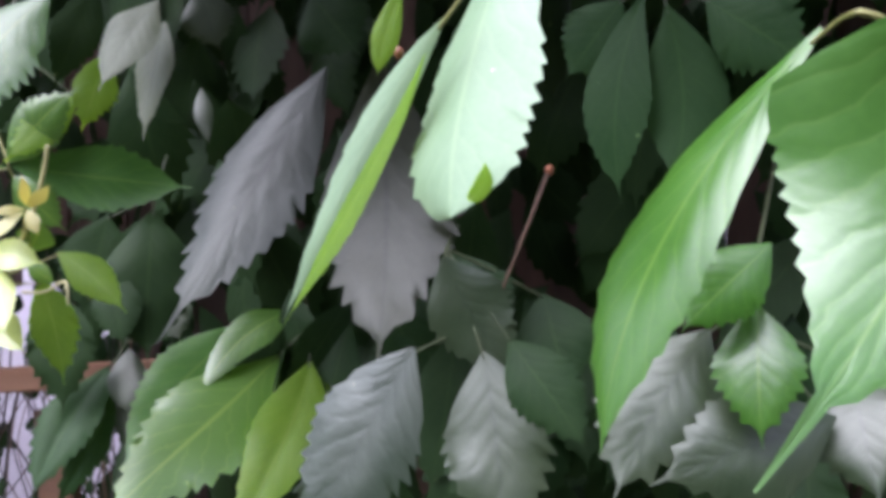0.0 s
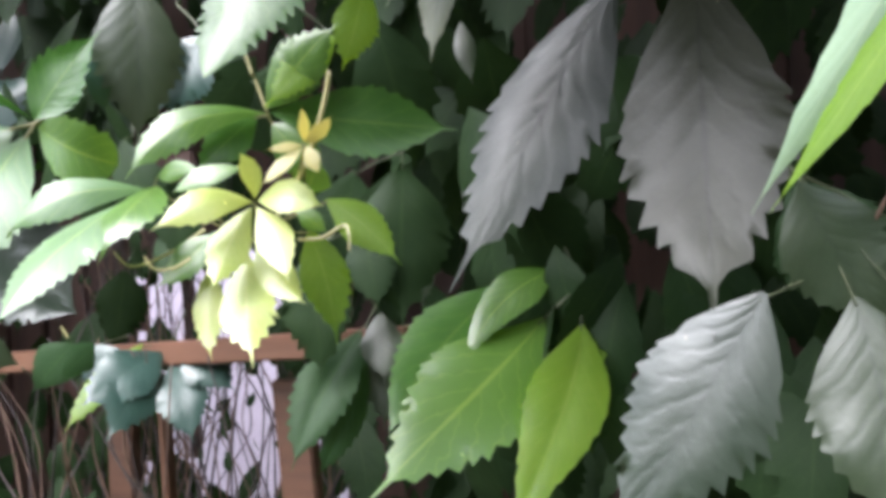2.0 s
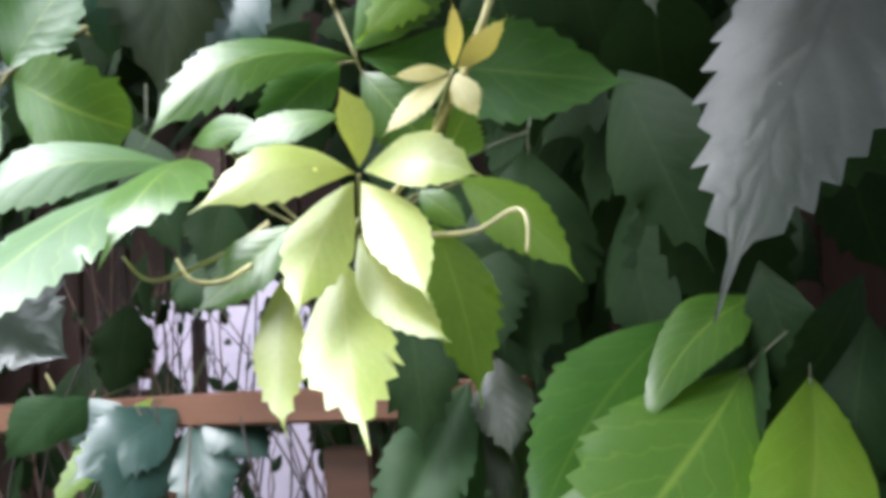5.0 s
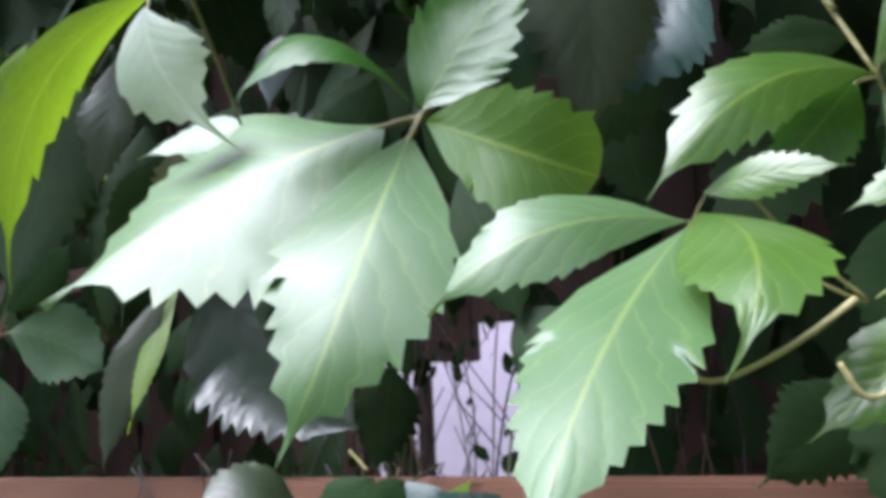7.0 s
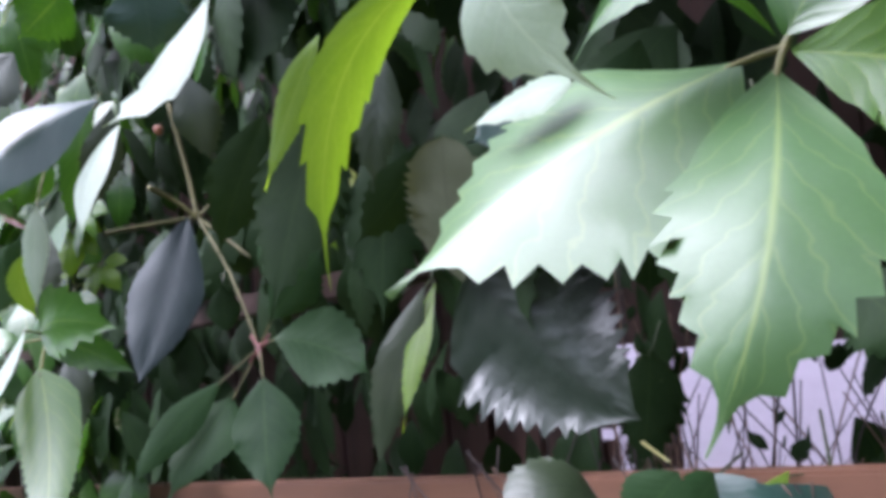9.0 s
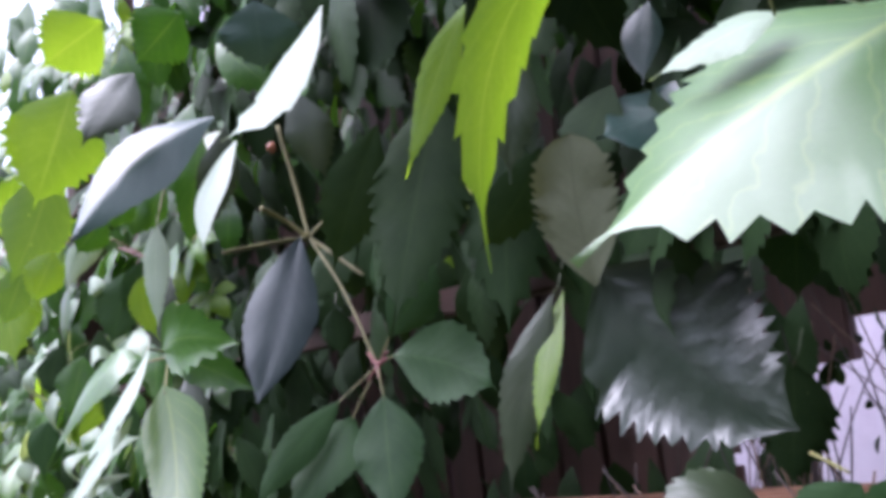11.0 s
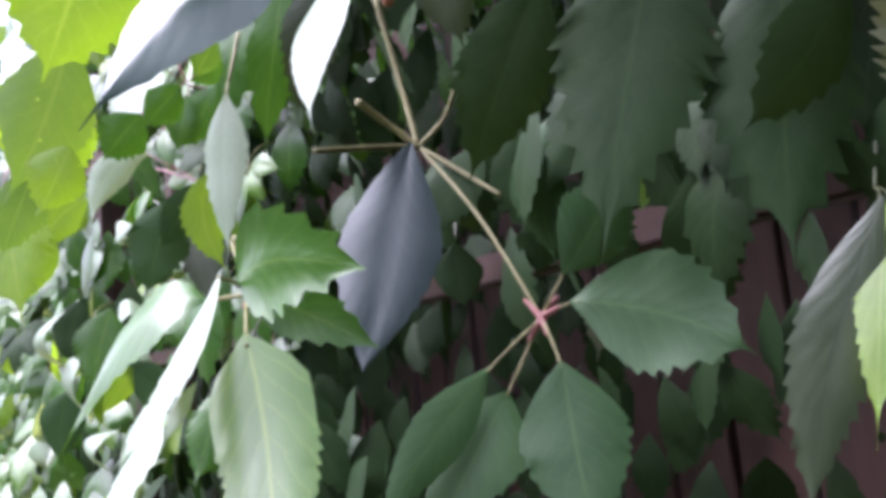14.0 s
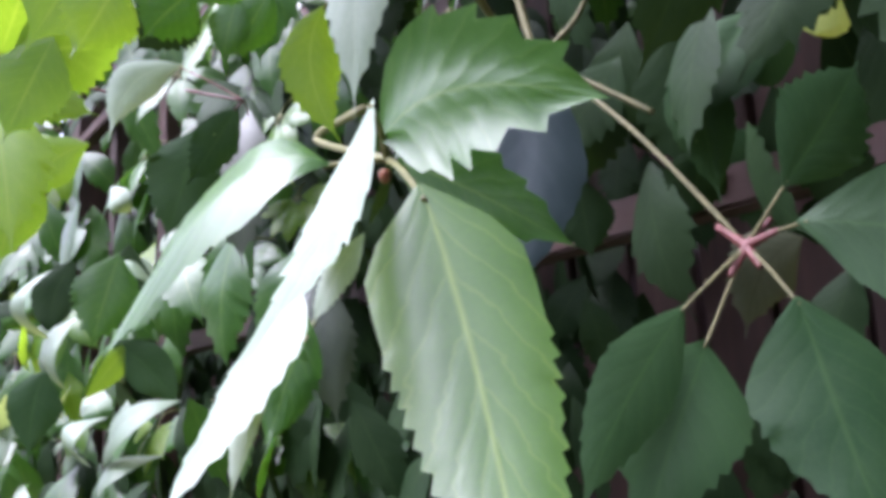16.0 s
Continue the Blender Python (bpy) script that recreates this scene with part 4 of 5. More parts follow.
creeper_leaf("dark creeper leaf behind the large bright leaf", (-0.4364, 0.7082, 1.6672), [(-0.4431, 0.7215, 1.6952)], "dark", [
    ((-0.4400, 0.6976, 1.6632), (-0.4233, 0.6891, 1.6227), (-0.4079, 0.6911, 1.5809), (0.0395, 0.0068, 0.0149), "dark", dict(fold=0.12)),
    ((-0.4134, 0.7001, 1.5949), (-0.3956, 0.6886, 1.5740), (-0.3773, 0.6839, 1.5510), (0.0330, 0.0053, 0.0252), "dark", dict(fold=0.12)),
])
creeper_leaf("big lime creeper leaf on a red stalk", (-1.3078, 0.7369, 1.7796), [(-1.3096, 0.7741, 1.7846), (-1.3067, 0.8169, 1.7879)], "lime", [
    ((-1.2865, 0.7290, 1.7819), (-1.2526, 0.7502, 1.7864), (-1.2245, 0.7776, 1.7952), (0.0105, -0.0280, 0.0535), "lime", dict(fold=0.12)),
    ((-1.0973, 0.6740, 1.8033), (-1.0936, 0.6573, 1.7484), (-1.0998, 0.6336, 1.6933), (0.0158, 0.0498, -0.0186), "fresh", dict(fold=0.1, wide=0.45, tooth=0.5)),
    ((-1.1303, 0.6668, 1.7241), (-1.1276, 0.6550, 1.6956), (-1.1319, 0.6456, 1.6663), (0.0119, 0.0303, -0.0114), "fresh", dict(fold=0.12)),
    ((-1.2937, 0.7301, 1.7648), (-1.2640, 0.7420, 1.7506), (-1.2379, 0.7614, 1.7377), (0.0134, 0.0015, 0.0293), "lime", dict(fold=0.12)),
    ((-1.2907, 0.7217, 1.7538), (-1.2592, 0.7121, 1.7007), (-1.2392, 0.7099, 1.6415), (0.0281, 0.0494, 0.0077), "lime", dict(fold=0.12)),
    ((-1.3062, 0.7318, 1.7887), (-1.2858, 0.7307, 1.8177), (-1.2721, 0.7331, 1.8503), (-0.0185, -0.0466, 0.0112), "lime", dict(fold=0.12)),
], REDSTALK)
creeper_leaf("shining creeper leaf with a red-brown joint", (-1.1552, 0.8071, 1.7390), [(-1.1908, 0.8148, 1.7538), (-1.2159, 0.8119, 1.7638)], "dark", [
    ((-1.1950, 0.7933, 1.7688), (-1.2024, 0.7607, 1.7503), (-1.1982, 0.7423, 1.7061), (0.0141, 0.0185, -0.0158), "pale", dict(fold=0.1, wide=0.45, tooth=0.3)),
    ((-1.1772, 0.7874, 1.8147), (-1.1811, 0.7691, 1.7888), (-1.1921, 0.7533, 1.7634), (0.0100, 0.0340, -0.0255), "dark", dict(fold=0.12)),
    ((-1.1446, 0.8222, 1.8174), (-1.1486, 0.8079, 1.7890), (-1.1594, 0.7972, 1.7607), (0.0135, 0.0254, -0.0147), "mid", dict(fold=0.12)),
    ((-1.1832, 0.8274, 1.7475), (-1.1891, 0.8123, 1.7194), (-1.2017, 0.8012, 1.6917), (0.0129, 0.0232, -0.0152), "shade", dict(fold=0.12)),
    ((-1.1926, 0.8458, 1.7530), (-1.1883, 0.8345, 1.6965), (-1.1884, 0.8361, 1.6387), (0.0467, 0.0159, 0.0004), "grey", dict(fold=0.12)),
    ((-1.2184, 0.8234, 1.7393), (-1.2132, 0.8070, 1.6989), (-1.2168, 0.7959, 1.6565), (0.0270, 0.0407, -0.0130), "shade", dict(fold=0.12)),
], REDSTALK)
creeper_leaf("dark green creeper leaf behind the drooping one", (-1.0685, 0.7777, 1.6089), [(-1.0632, 0.7899, 1.6335)], "dark", [
    ((-1.0116, 0.7120, 1.5804), (-1.0051, 0.6946, 1.5557), (-1.0042, 0.6810, 1.5279), (0.0160, 0.0170, -0.0078), "mid", dict(fold=0.12)),
    ((-1.0745, 0.7842, 1.6164), (-1.0635, 0.7790, 1.5763), (-1.0590, 0.7813, 1.5347), (0.0235, 0.0214, 0.0037), "grey", dict(fold=0.12)),
    ((-1.2499, 0.7861, 1.6531), (-1.2418, 0.7723, 1.6224), (-1.2408, 0.7621, 1.5893), (0.0213, 0.0346, -0.0100), "mid", dict(fold=0.12)),
])
creeper_leaf("small creeper leaf with a red joint", (-1.0822, 0.7485, 1.7843), [(-1.0957, 0.7463, 1.8142)], "dark", [
    ((-1.0777, 0.7523, 1.7877), (-1.0639, 0.7516, 1.7974), (-1.0523, 0.7533, 1.8095), (-0.0075, -0.0160, 0.0094), "light", dict(fold=0.12)),
    ((-1.0849, 0.7458, 1.7825), (-1.0903, 0.7339, 1.7665), (-1.1001, 0.7240, 1.7513), (0.0068, 0.0206, -0.0177), "mid", dict(fold=0.12)),
    ((-0.9233, 0.7240, 1.7968), (-0.9269, 0.7152, 1.7532), (-0.9397, 0.7118, 1.7106), (0.0151, 0.0273, -0.0067), "grey", dict(fold=0.12)),
    ((-0.9532, 0.7223, 1.8013), (-0.9602, 0.7178, 1.7521), (-0.9762, 0.7208, 1.7049), (0.0182, 0.0230, -0.0047), "mid", dict(fold=0.12)),
    ((-1.1049, 0.7278, 1.7650), (-1.1050, 0.7136, 1.7465), (-1.1104, 0.7009, 1.7276), (0.0095, 0.0272, -0.0210), "mid", dict(fold=0.12)),
], REDSTALK)
creeper_leaf("pale lime creeper leaf in full light", (-1.0530, 0.6902, 1.8871), [(-1.0470, 0.7126, 1.9209)], "lime", [
    ((-1.0196, 0.6818, 1.9102), (-1.0274, 0.6587, 1.8864), (-1.0429, 0.6376, 1.8644), (0.0012, 0.0452, -0.0443), "lime", dict(fold=0.12)),
    ((-1.0369, 0.6619, 1.8507), (-1.0348, 0.6435, 1.7991), (-1.0450, 0.6296, 1.7471), (0.0271, 0.0706, -0.0241), "lime", dict(fold=0.12)),
    ((-1.0457, 0.6452, 1.7154), (-1.0415, 0.6332, 1.6948), (-1.0427, 0.6228, 1.6731), (0.0103, 0.0265, -0.0133), "lime", dict(fold=0.12)),
    ((-0.9518, 0.7107, 1.9023), (-0.9593, 0.6939, 1.8784), (-0.9734, 0.6796, 1.8559), (0.0095, 0.0431, -0.0333), "mid", dict(fold=0.12)),
    ((-0.8987, 0.7424, 1.9008), (-0.9009, 0.7469, 1.8719), (-0.9081, 0.7559, 1.8449), (0.0461, 0.0494, 0.0042), "blue", dict(fold=0.12)),
])
creeper_leaf("glossy creeper leaf with a pale shining lower half", (-0.2015, 0.4752, 1.7538), [(-0.1897, 0.4704, 1.7746)], "mid", [
    ((-0.2101, 0.4775, 1.7328), (-0.2398, 0.4605, 1.6940), (-0.2590, 0.4446, 1.6511), (0.0452, -0.0116, -0.0224), "mid", dict(fold=0.05, wide=0.42, tooth=1.3, teeth=9, drawn=1)),
    ((-0.1952, 0.5028, 1.7442), (-0.2044, 0.4934, 1.7139), (-0.2168, 0.4911, 1.6834), (0.0225, 0.0098, -0.0099), "dark", dict(fold=0.12)),
    ((-0.2839, 0.4472, 1.7335), (-0.2799, 0.4409, 1.7158), (-0.2780, 0.4385, 1.6968), (0.0225, 0.0119, 0.0008), "mid", dict(fold=0.12)),
    ((-0.1443, 0.4460, 1.7193), (-0.1582, 0.4394, 1.6993), (-0.1707, 0.4330, 1.6721), (0.0265, -0.0100, -0.0121), "olive", dict(fold=0.15, wide=0.45, tooth=0.3)),
    ((-0.1451, 0.4582, 1.7119), (-0.1514, 0.4547, 1.6831), (-0.1562, 0.4513, 1.6505), (0.0240, -0.0168, -0.0025), "olive", dict(fold=0.3, wide=0.4, tooth=0.3)),
])
creeper_leaf("lavender-shining creeper leaf with a red joint", (-1.1481, 0.7990, 1.8111), [(-1.1504, 0.8262, 1.8154)], "grey", [
    ((-1.1240, 0.7577, 1.8122), (-1.1355, 0.7415, 1.7861), (-1.1486, 0.7324, 1.7575), (0.0524, 0.0030, -0.0249), "pale", dict(fold=0.12)),
    ((-1.1306, 0.7880, 1.8072), (-1.1139, 0.7907, 1.8117), (-1.0988, 0.7964, 1.8186), (-0.0022, -0.0146, 0.0169), "mid", dict(fold=0.12)),
    ((-1.1511, 0.7992, 1.8062), (-1.1513, 0.7935, 1.7824), (-1.1562, 0.7913, 1.7586), (0.0155, 0.0212, -0.0052), "mid", dict(fold=0.12)),
], REDSTALK)
creeper_leaf("dull dark creeper leaf hanging beside the young shoot", (-0.2062, 0.6269, 1.6319), [(-0.2006, 0.6450, 1.6647)], "dark", [
    ((-0.2067, 0.6274, 1.6242), (-0.2052, 0.6100, 1.5726), (-0.2067, 0.6050, 1.5183), (0.0632, 0.0146, -0.0031), "dark", dict(fold=0.12)),
    ((-0.2420, 0.6391, 1.6230), (-0.2468, 0.6228, 1.5873), (-0.2547, 0.6150, 1.5494), (0.0476, 0.0144, -0.0129), "dark", dict(fold=0.12)),
])
creeper_leaf("pale grey toothed creeper leaf standing on the rail", (-0.5351, 0.6976, 1.4905), [(-0.5604, 0.7707, 1.4573)], "grey", [
    ((-0.5360, 0.6967, 1.4921), (-0.5524, 0.6770, 1.5069), (-0.5716, 0.6586, 1.4984), (0.0179, -0.0215, -0.0289), "grey", dict(fold=0.1, tooth=1.3, teeth=6, blunt=True)),
])
creeper_leaf("dark green creeper leaf hanging over the rail", (-0.4882, 0.7287, 1.5022), [(-0.4871, 0.7782, 1.5054)], "dark", [
    ((-0.4882, 0.7287, 1.5022), (-0.4939, 0.7135, 1.4942), (-0.5052, 0.6959, 1.4768), (0.0130, 0.0084, -0.0196), "shade", dict(fold=0.1)),
])
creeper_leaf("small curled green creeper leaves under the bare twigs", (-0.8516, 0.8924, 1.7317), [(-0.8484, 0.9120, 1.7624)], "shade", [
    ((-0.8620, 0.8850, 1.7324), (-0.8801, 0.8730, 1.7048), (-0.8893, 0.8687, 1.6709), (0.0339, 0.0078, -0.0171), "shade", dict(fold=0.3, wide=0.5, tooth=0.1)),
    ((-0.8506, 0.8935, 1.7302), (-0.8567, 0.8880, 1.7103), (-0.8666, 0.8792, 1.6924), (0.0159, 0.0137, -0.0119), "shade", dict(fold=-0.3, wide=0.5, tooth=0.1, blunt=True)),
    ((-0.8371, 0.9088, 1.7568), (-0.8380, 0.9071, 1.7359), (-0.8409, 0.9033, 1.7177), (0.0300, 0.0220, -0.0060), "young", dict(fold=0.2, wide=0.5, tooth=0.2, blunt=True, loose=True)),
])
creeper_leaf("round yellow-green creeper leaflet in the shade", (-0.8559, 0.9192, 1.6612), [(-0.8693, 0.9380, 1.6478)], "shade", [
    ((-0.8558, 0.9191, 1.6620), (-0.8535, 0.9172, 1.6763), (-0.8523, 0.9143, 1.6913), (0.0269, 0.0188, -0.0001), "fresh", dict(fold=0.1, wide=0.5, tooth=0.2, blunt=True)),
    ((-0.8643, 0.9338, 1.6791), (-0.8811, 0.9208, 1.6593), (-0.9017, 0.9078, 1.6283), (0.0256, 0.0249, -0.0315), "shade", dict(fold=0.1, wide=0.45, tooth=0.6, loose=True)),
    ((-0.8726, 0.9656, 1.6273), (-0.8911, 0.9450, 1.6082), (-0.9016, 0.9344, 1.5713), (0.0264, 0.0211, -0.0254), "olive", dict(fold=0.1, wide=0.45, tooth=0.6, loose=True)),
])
creeper_leaf("blue-grey shining creeper leaf behind the pale one", (-0.5656, 0.7972, 1.7401), [(-0.5618, 0.8324, 1.7663)], "blue", [
    ((-0.5670, 0.7963, 1.7394), (-0.5964, 0.7728, 1.7167), (-0.6212, 0.7499, 1.7076), (0.0403, -0.0132, -0.0495), "blue", dict(fold=-0.1, wide=0.5, tooth=0.2)),
    ((-0.5947, 0.8009, 1.8004), (-0.6008, 0.7897, 1.7714), (-0.6005, 0.7838, 1.7401), (0.0256, 0.0062, -0.0043), "blue", dict(fold=0.1, wide=0.4, tooth=0.2, loose=True)),
])
creeper_leaf("green creeper leaf hanging before the upper rail", (-0.5814, 0.8364, 1.6775), [(-0.5735, 0.8635, 1.6969)], "shade", [
    ((-0.5854, 0.8343, 1.6732), (-0.5936, 0.8320, 1.6547), (-0.6011, 0.8312, 1.6319), (0.0185, 0.0155, -0.0082), "mid", dict(fold=0.15, wide=0.4, tooth=0.3)),
    ((-0.5437, 0.8662, 1.6690), (-0.5509, 0.8682, 1.6340), (-0.5574, 0.8710, 1.5973), (0.0447, 0.0346, -0.0062), "shade", dict(fold=0.1, wide=0.4, tooth=0.5)),
])
creeper_leaf("dull dark creeper leaf before the boards", (-0.7930, 0.9183, 1.6346), [(-0.7909, 0.9548, 1.6530)], "dark", [
    ((-0.7981, 0.9272, 1.6343), (-0.8320, 0.9091, 1.6251), (-0.8689, 0.8883, 1.6178), (0.0043, 0.0099, -0.0415), "dark", dict(fold=0.1, wide=0.45, tooth=0.5)),
    ((-0.8941, 0.8634, 1.7130), (-0.8907, 0.8667, 1.6760), (-0.8872, 0.8713, 1.6325), (0.0282, 0.0214, 0.0045), "shade", dict(fold=0.2, wide=0.45, tooth=0.4, loose=True)),
])
creeper_leaf("dull dark creeper leaf beside the opening", (-0.3855, 0.9499, 1.5333), [(-0.3790, 0.9805, 1.5501)], "dark", [
    ((-0.3769, 0.9519, 1.5292), (-0.3922, 0.9420, 1.4873), (-0.4027, 0.9334, 1.4405), (0.0597, 0.0124, -0.0199), "dark", dict(fold=0.1, wide=0.45, tooth=0.5)),
])
creeper_leaf("dark creeper leaf over the opening in the trellis", (-0.5878, 0.9591, 1.5652), [(-0.5861, 0.9784, 1.5845)], "dark", [
    ((-0.5952, 0.9682, 1.5613), (-0.6008, 0.9657, 1.5142), (-0.6110, 0.9622, 1.4680), (0.0588, 0.0120, -0.0107), "dark", dict(fold=0.1, wide=0.4, tooth=1.2, teeth=6)),
])
# narrow bowed pale blades draw the rims where curled leaves catch the sky
creeper_leaf("curled creeper leaves further along, sky-lit rims as pale blades", (-1.4150, 0.8678, 1.6433), [(-1.4347, 0.8998, 1.6597)], "pale", [
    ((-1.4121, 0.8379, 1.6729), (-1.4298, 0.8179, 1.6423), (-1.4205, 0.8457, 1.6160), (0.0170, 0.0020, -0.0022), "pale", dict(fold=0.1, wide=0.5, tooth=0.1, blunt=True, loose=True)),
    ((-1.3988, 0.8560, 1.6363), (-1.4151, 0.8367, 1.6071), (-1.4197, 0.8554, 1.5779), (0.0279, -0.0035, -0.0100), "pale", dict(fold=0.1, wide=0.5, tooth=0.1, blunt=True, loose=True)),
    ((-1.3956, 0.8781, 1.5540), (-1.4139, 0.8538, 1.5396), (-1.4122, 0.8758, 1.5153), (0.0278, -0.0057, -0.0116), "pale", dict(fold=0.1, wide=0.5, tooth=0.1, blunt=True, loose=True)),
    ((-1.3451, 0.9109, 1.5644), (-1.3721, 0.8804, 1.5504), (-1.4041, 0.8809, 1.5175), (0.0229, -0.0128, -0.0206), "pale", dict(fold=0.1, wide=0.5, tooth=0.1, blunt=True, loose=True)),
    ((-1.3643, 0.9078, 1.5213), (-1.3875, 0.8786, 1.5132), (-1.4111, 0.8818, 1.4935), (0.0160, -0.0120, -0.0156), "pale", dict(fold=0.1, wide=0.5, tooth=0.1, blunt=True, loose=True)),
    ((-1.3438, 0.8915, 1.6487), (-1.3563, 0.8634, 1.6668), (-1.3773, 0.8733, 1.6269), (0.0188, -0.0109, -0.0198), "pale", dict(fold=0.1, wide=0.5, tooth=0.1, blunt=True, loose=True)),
    ((-1.4415, 0.8756, 1.6891), (-1.4586, 0.8656, 1.6552), (-1.4562, 0.8694, 1.6205), (0.0345, 0.0243, -0.0096), "dark", dict(fold=0.15, wide=0.45, tooth=0.3, loose=True)),
    ((-1.4025, 0.8999, 1.7013), (-1.4074, 0.9011, 1.6566), (-1.4133, 0.9001, 1.6175), (0.0381, 0.0275, -0.0048), "dark", dict(fold=0.15, wide=0.45, tooth=0.3, loose=True)),
    ((-1.4119, 0.9135, 1.6177), (-1.4297, 0.9005, 1.5942), (-1.4478, 0.8882, 1.5671), (0.0136, 0.0144, -0.0168), "lime", dict(fold=0.15, wide=0.45, tooth=0.3, loose=True)),
    ((-1.4768, 0.8730, 1.5974), (-1.4877, 0.8673, 1.5637), (-1.4918, 0.8687, 1.5202), (0.0393, 0.0294, -0.0093), "shade", dict(fold=0.15, wide=0.45, tooth=0.3, loose=True)),
    ((-1.4282, 0.9019, 1.6188), (-1.3994, 0.9222, 1.5921), (-1.3806, 0.9377, 1.5565), (0.0274, 0.0135, 0.0287), "shade", dict(fold=0.15, wide=0.45, tooth=0.3, loose=True)),
    ((-1.4646, 0.8387, 1.7750), (-1.4751, 0.8360, 1.7302), (-1.4881, 0.8324, 1.6814), (0.0436, 0.0349, -0.0133), "lime", dict(fold=0.15, wide=0.45, tooth=0.3, loose=True)),
    ((-1.4176, 0.8688, 1.7866), (-1.4446, 0.8483, 1.7675), (-1.4623, 0.8391, 1.7285), (0.0230, 0.0245, -0.0303), "lime", dict(fold=0.15, wide=0.45, tooth=0.3, loose=True)),
])
creeper_leaf("green creeper leaf hanging behind the drooping one", (-1.0030, 0.7012, 1.5691), [(-1.0267, 0.7315, 1.5811)], "mid", [
    ((-1.0039, 0.7011, 1.5668), (-1.0091, 0.6958, 1.5478), (-1.0161, 0.6896, 1.5276), (0.0143, 0.0105, -0.0075), "mid", dict(fold=0.1, wide=0.45, tooth=0.3)),
])
creeper_leaf("dark creeper leaves hanging before the upper rail", (-0.9555, 0.8613, 1.6617), [(-0.9648, 0.8755, 1.6792)], "dark", [
    ((-0.9565, 0.8613, 1.6587), (-0.9560, 0.8609, 1.6362), (-0.9537, 0.8620, 1.6126), (0.0275, 0.0190, 0.0020), "dark", dict(fold=0.1, wide=0.45, tooth=0.6)),
    ((-0.8949, 0.8776, 1.6668), (-0.9004, 0.8783, 1.6479), (-0.9074, 0.8784, 1.6271), (0.0265, 0.0204, -0.0079), "dark", dict(fold=0.1, wide=0.45, tooth=0.6, loose=True)),
    ((-0.8600, 0.8840, 1.6896), (-0.8534, 0.8891, 1.6619), (-0.8521, 0.8909, 1.6323), (0.0296, 0.0191, 0.0064), "dark", dict(fold=0.1, wide=0.45, tooth=0.6, loose=True)),
])
creeper_leaf("dull green creeper leaves hanging over the rail", (-0.5101, 0.7231, 1.5102), [(-0.5325, 0.7489, 1.5173)], "shade", [
    ((-0.4945, 0.7267, 1.5035), (-0.4798, 0.7208, 1.4846), (-0.4583, 0.7169, 1.4574), (0.0298, 0.0089, 0.0215), "blue", dict(fold=0.1, wide=0.45, tooth=0.5, loose=True)),
    ((-0.5066, 0.7242, 1.5051), (-0.5198, 0.7178, 1.4889), (-0.5389, 0.7108, 1.4654), (0.0273, 0.0063, -0.0244), "shade", dict(fold=0.1, wide=0.45, tooth=0.5, loose=True)),
])

# ---- bare stalks, twigs and tendrils ----
tagged(stem("twig", [(-0.9719, 0.8518, 1.7269), (-0.9594, 0.793, 1.7144), (-0.947, 0.7311, 1.7001)], 0.0024, 0.0018, OLIVE), "dry yellow-brown creeper twig without leaves", "twig")
tagged(stem("twig", [(-0.9719, 0.8518, 1.7269), (-0.9837, 0.8331, 1.7444), (-0.9795, 0.8036, 1.7517)], 0.0021, 0.0024, OLIVE), "dry yellow-brown creeper twig without leaves", "twig")
tagged(stem("twig", [(-0.9719, 0.8518, 1.7269), (-0.9829, 0.8535, 1.7739), (-0.9915, 0.8441, 1.8403)], 0.0021, 0.0022, OLIVE), "dry yellow-brown creeper twig without leaves", "twig")
tagged(stem("twig", [(-0.9719, 0.8518, 1.7269), (-0.9497, 0.8552, 1.7422), (-0.9328, 0.8505, 1.7618)], 0.0018, 0.0014, OLIVE), "dry yellow-brown creeper twig without leaves", "twig")
tagged(stem("twig", [(-0.9719, 0.8518, 1.7269), (-0.9407, 0.8518, 1.7038), (-0.9095, 0.8517, 1.6800)], 0.0018, 0.0014, OLIVE), "dry yellow-brown creeper twig without leaves", "twig")
tagged(stem("twig", [(0.0431, 0.4285, 1.6283), (0.03, 0.4215, 1.5989), (0.0178, 0.4401, 1.5663)], 0.001, 0.0008, TWIG), "thin red-brown twig with a red bud", "twig")
tagged(stem("tendril", [(-0.2277, 0.4722, 1.5764), (-0.2145, 0.4686, 1.5766), (-0.2031, 0.4638, 1.5816), (-0.1994, 0.4592, 1.5783), (-0.1996, 0.4598, 1.5695)], 0.0009, 0.0005, TENDRIL), "pale yellow hooked creeper tendril", "tendril")
tagged(stem("tendril", [(-0.277, 0.4595, 1.5699), (-0.282, 0.4522, 1.5658), (-0.2875, 0.4442, 1.5658), (-0.291, 0.4422, 1.5718)], 0.0008, 0.0005, TENDRIL), "pale yellow forked creeper tendril", "tendril")
tagged(stem("tendril", [(-0.282, 0.4886, 1.5842), (-0.2979, 0.4829, 1.5736), (-0.3149, 0.4753, 1.5673), (-0.3238, 0.4736, 1.5751)], 0.0009, 0.0005, TENDRIL), "pale yellow curved creeper tendril", "tendril")
tagged(stem("shoot", [(-0.2508, 0.483, 1.5774), (-0.2353, 0.4771, 1.5942), (-0.2181, 0.4622, 1.6133), (-0.2054, 0.4505, 1.6361), (-0.2007, 0.445, 1.6493)], 0.0014, 0.0011, TENDRIL), "yellow young creeper shoot", "shoot")


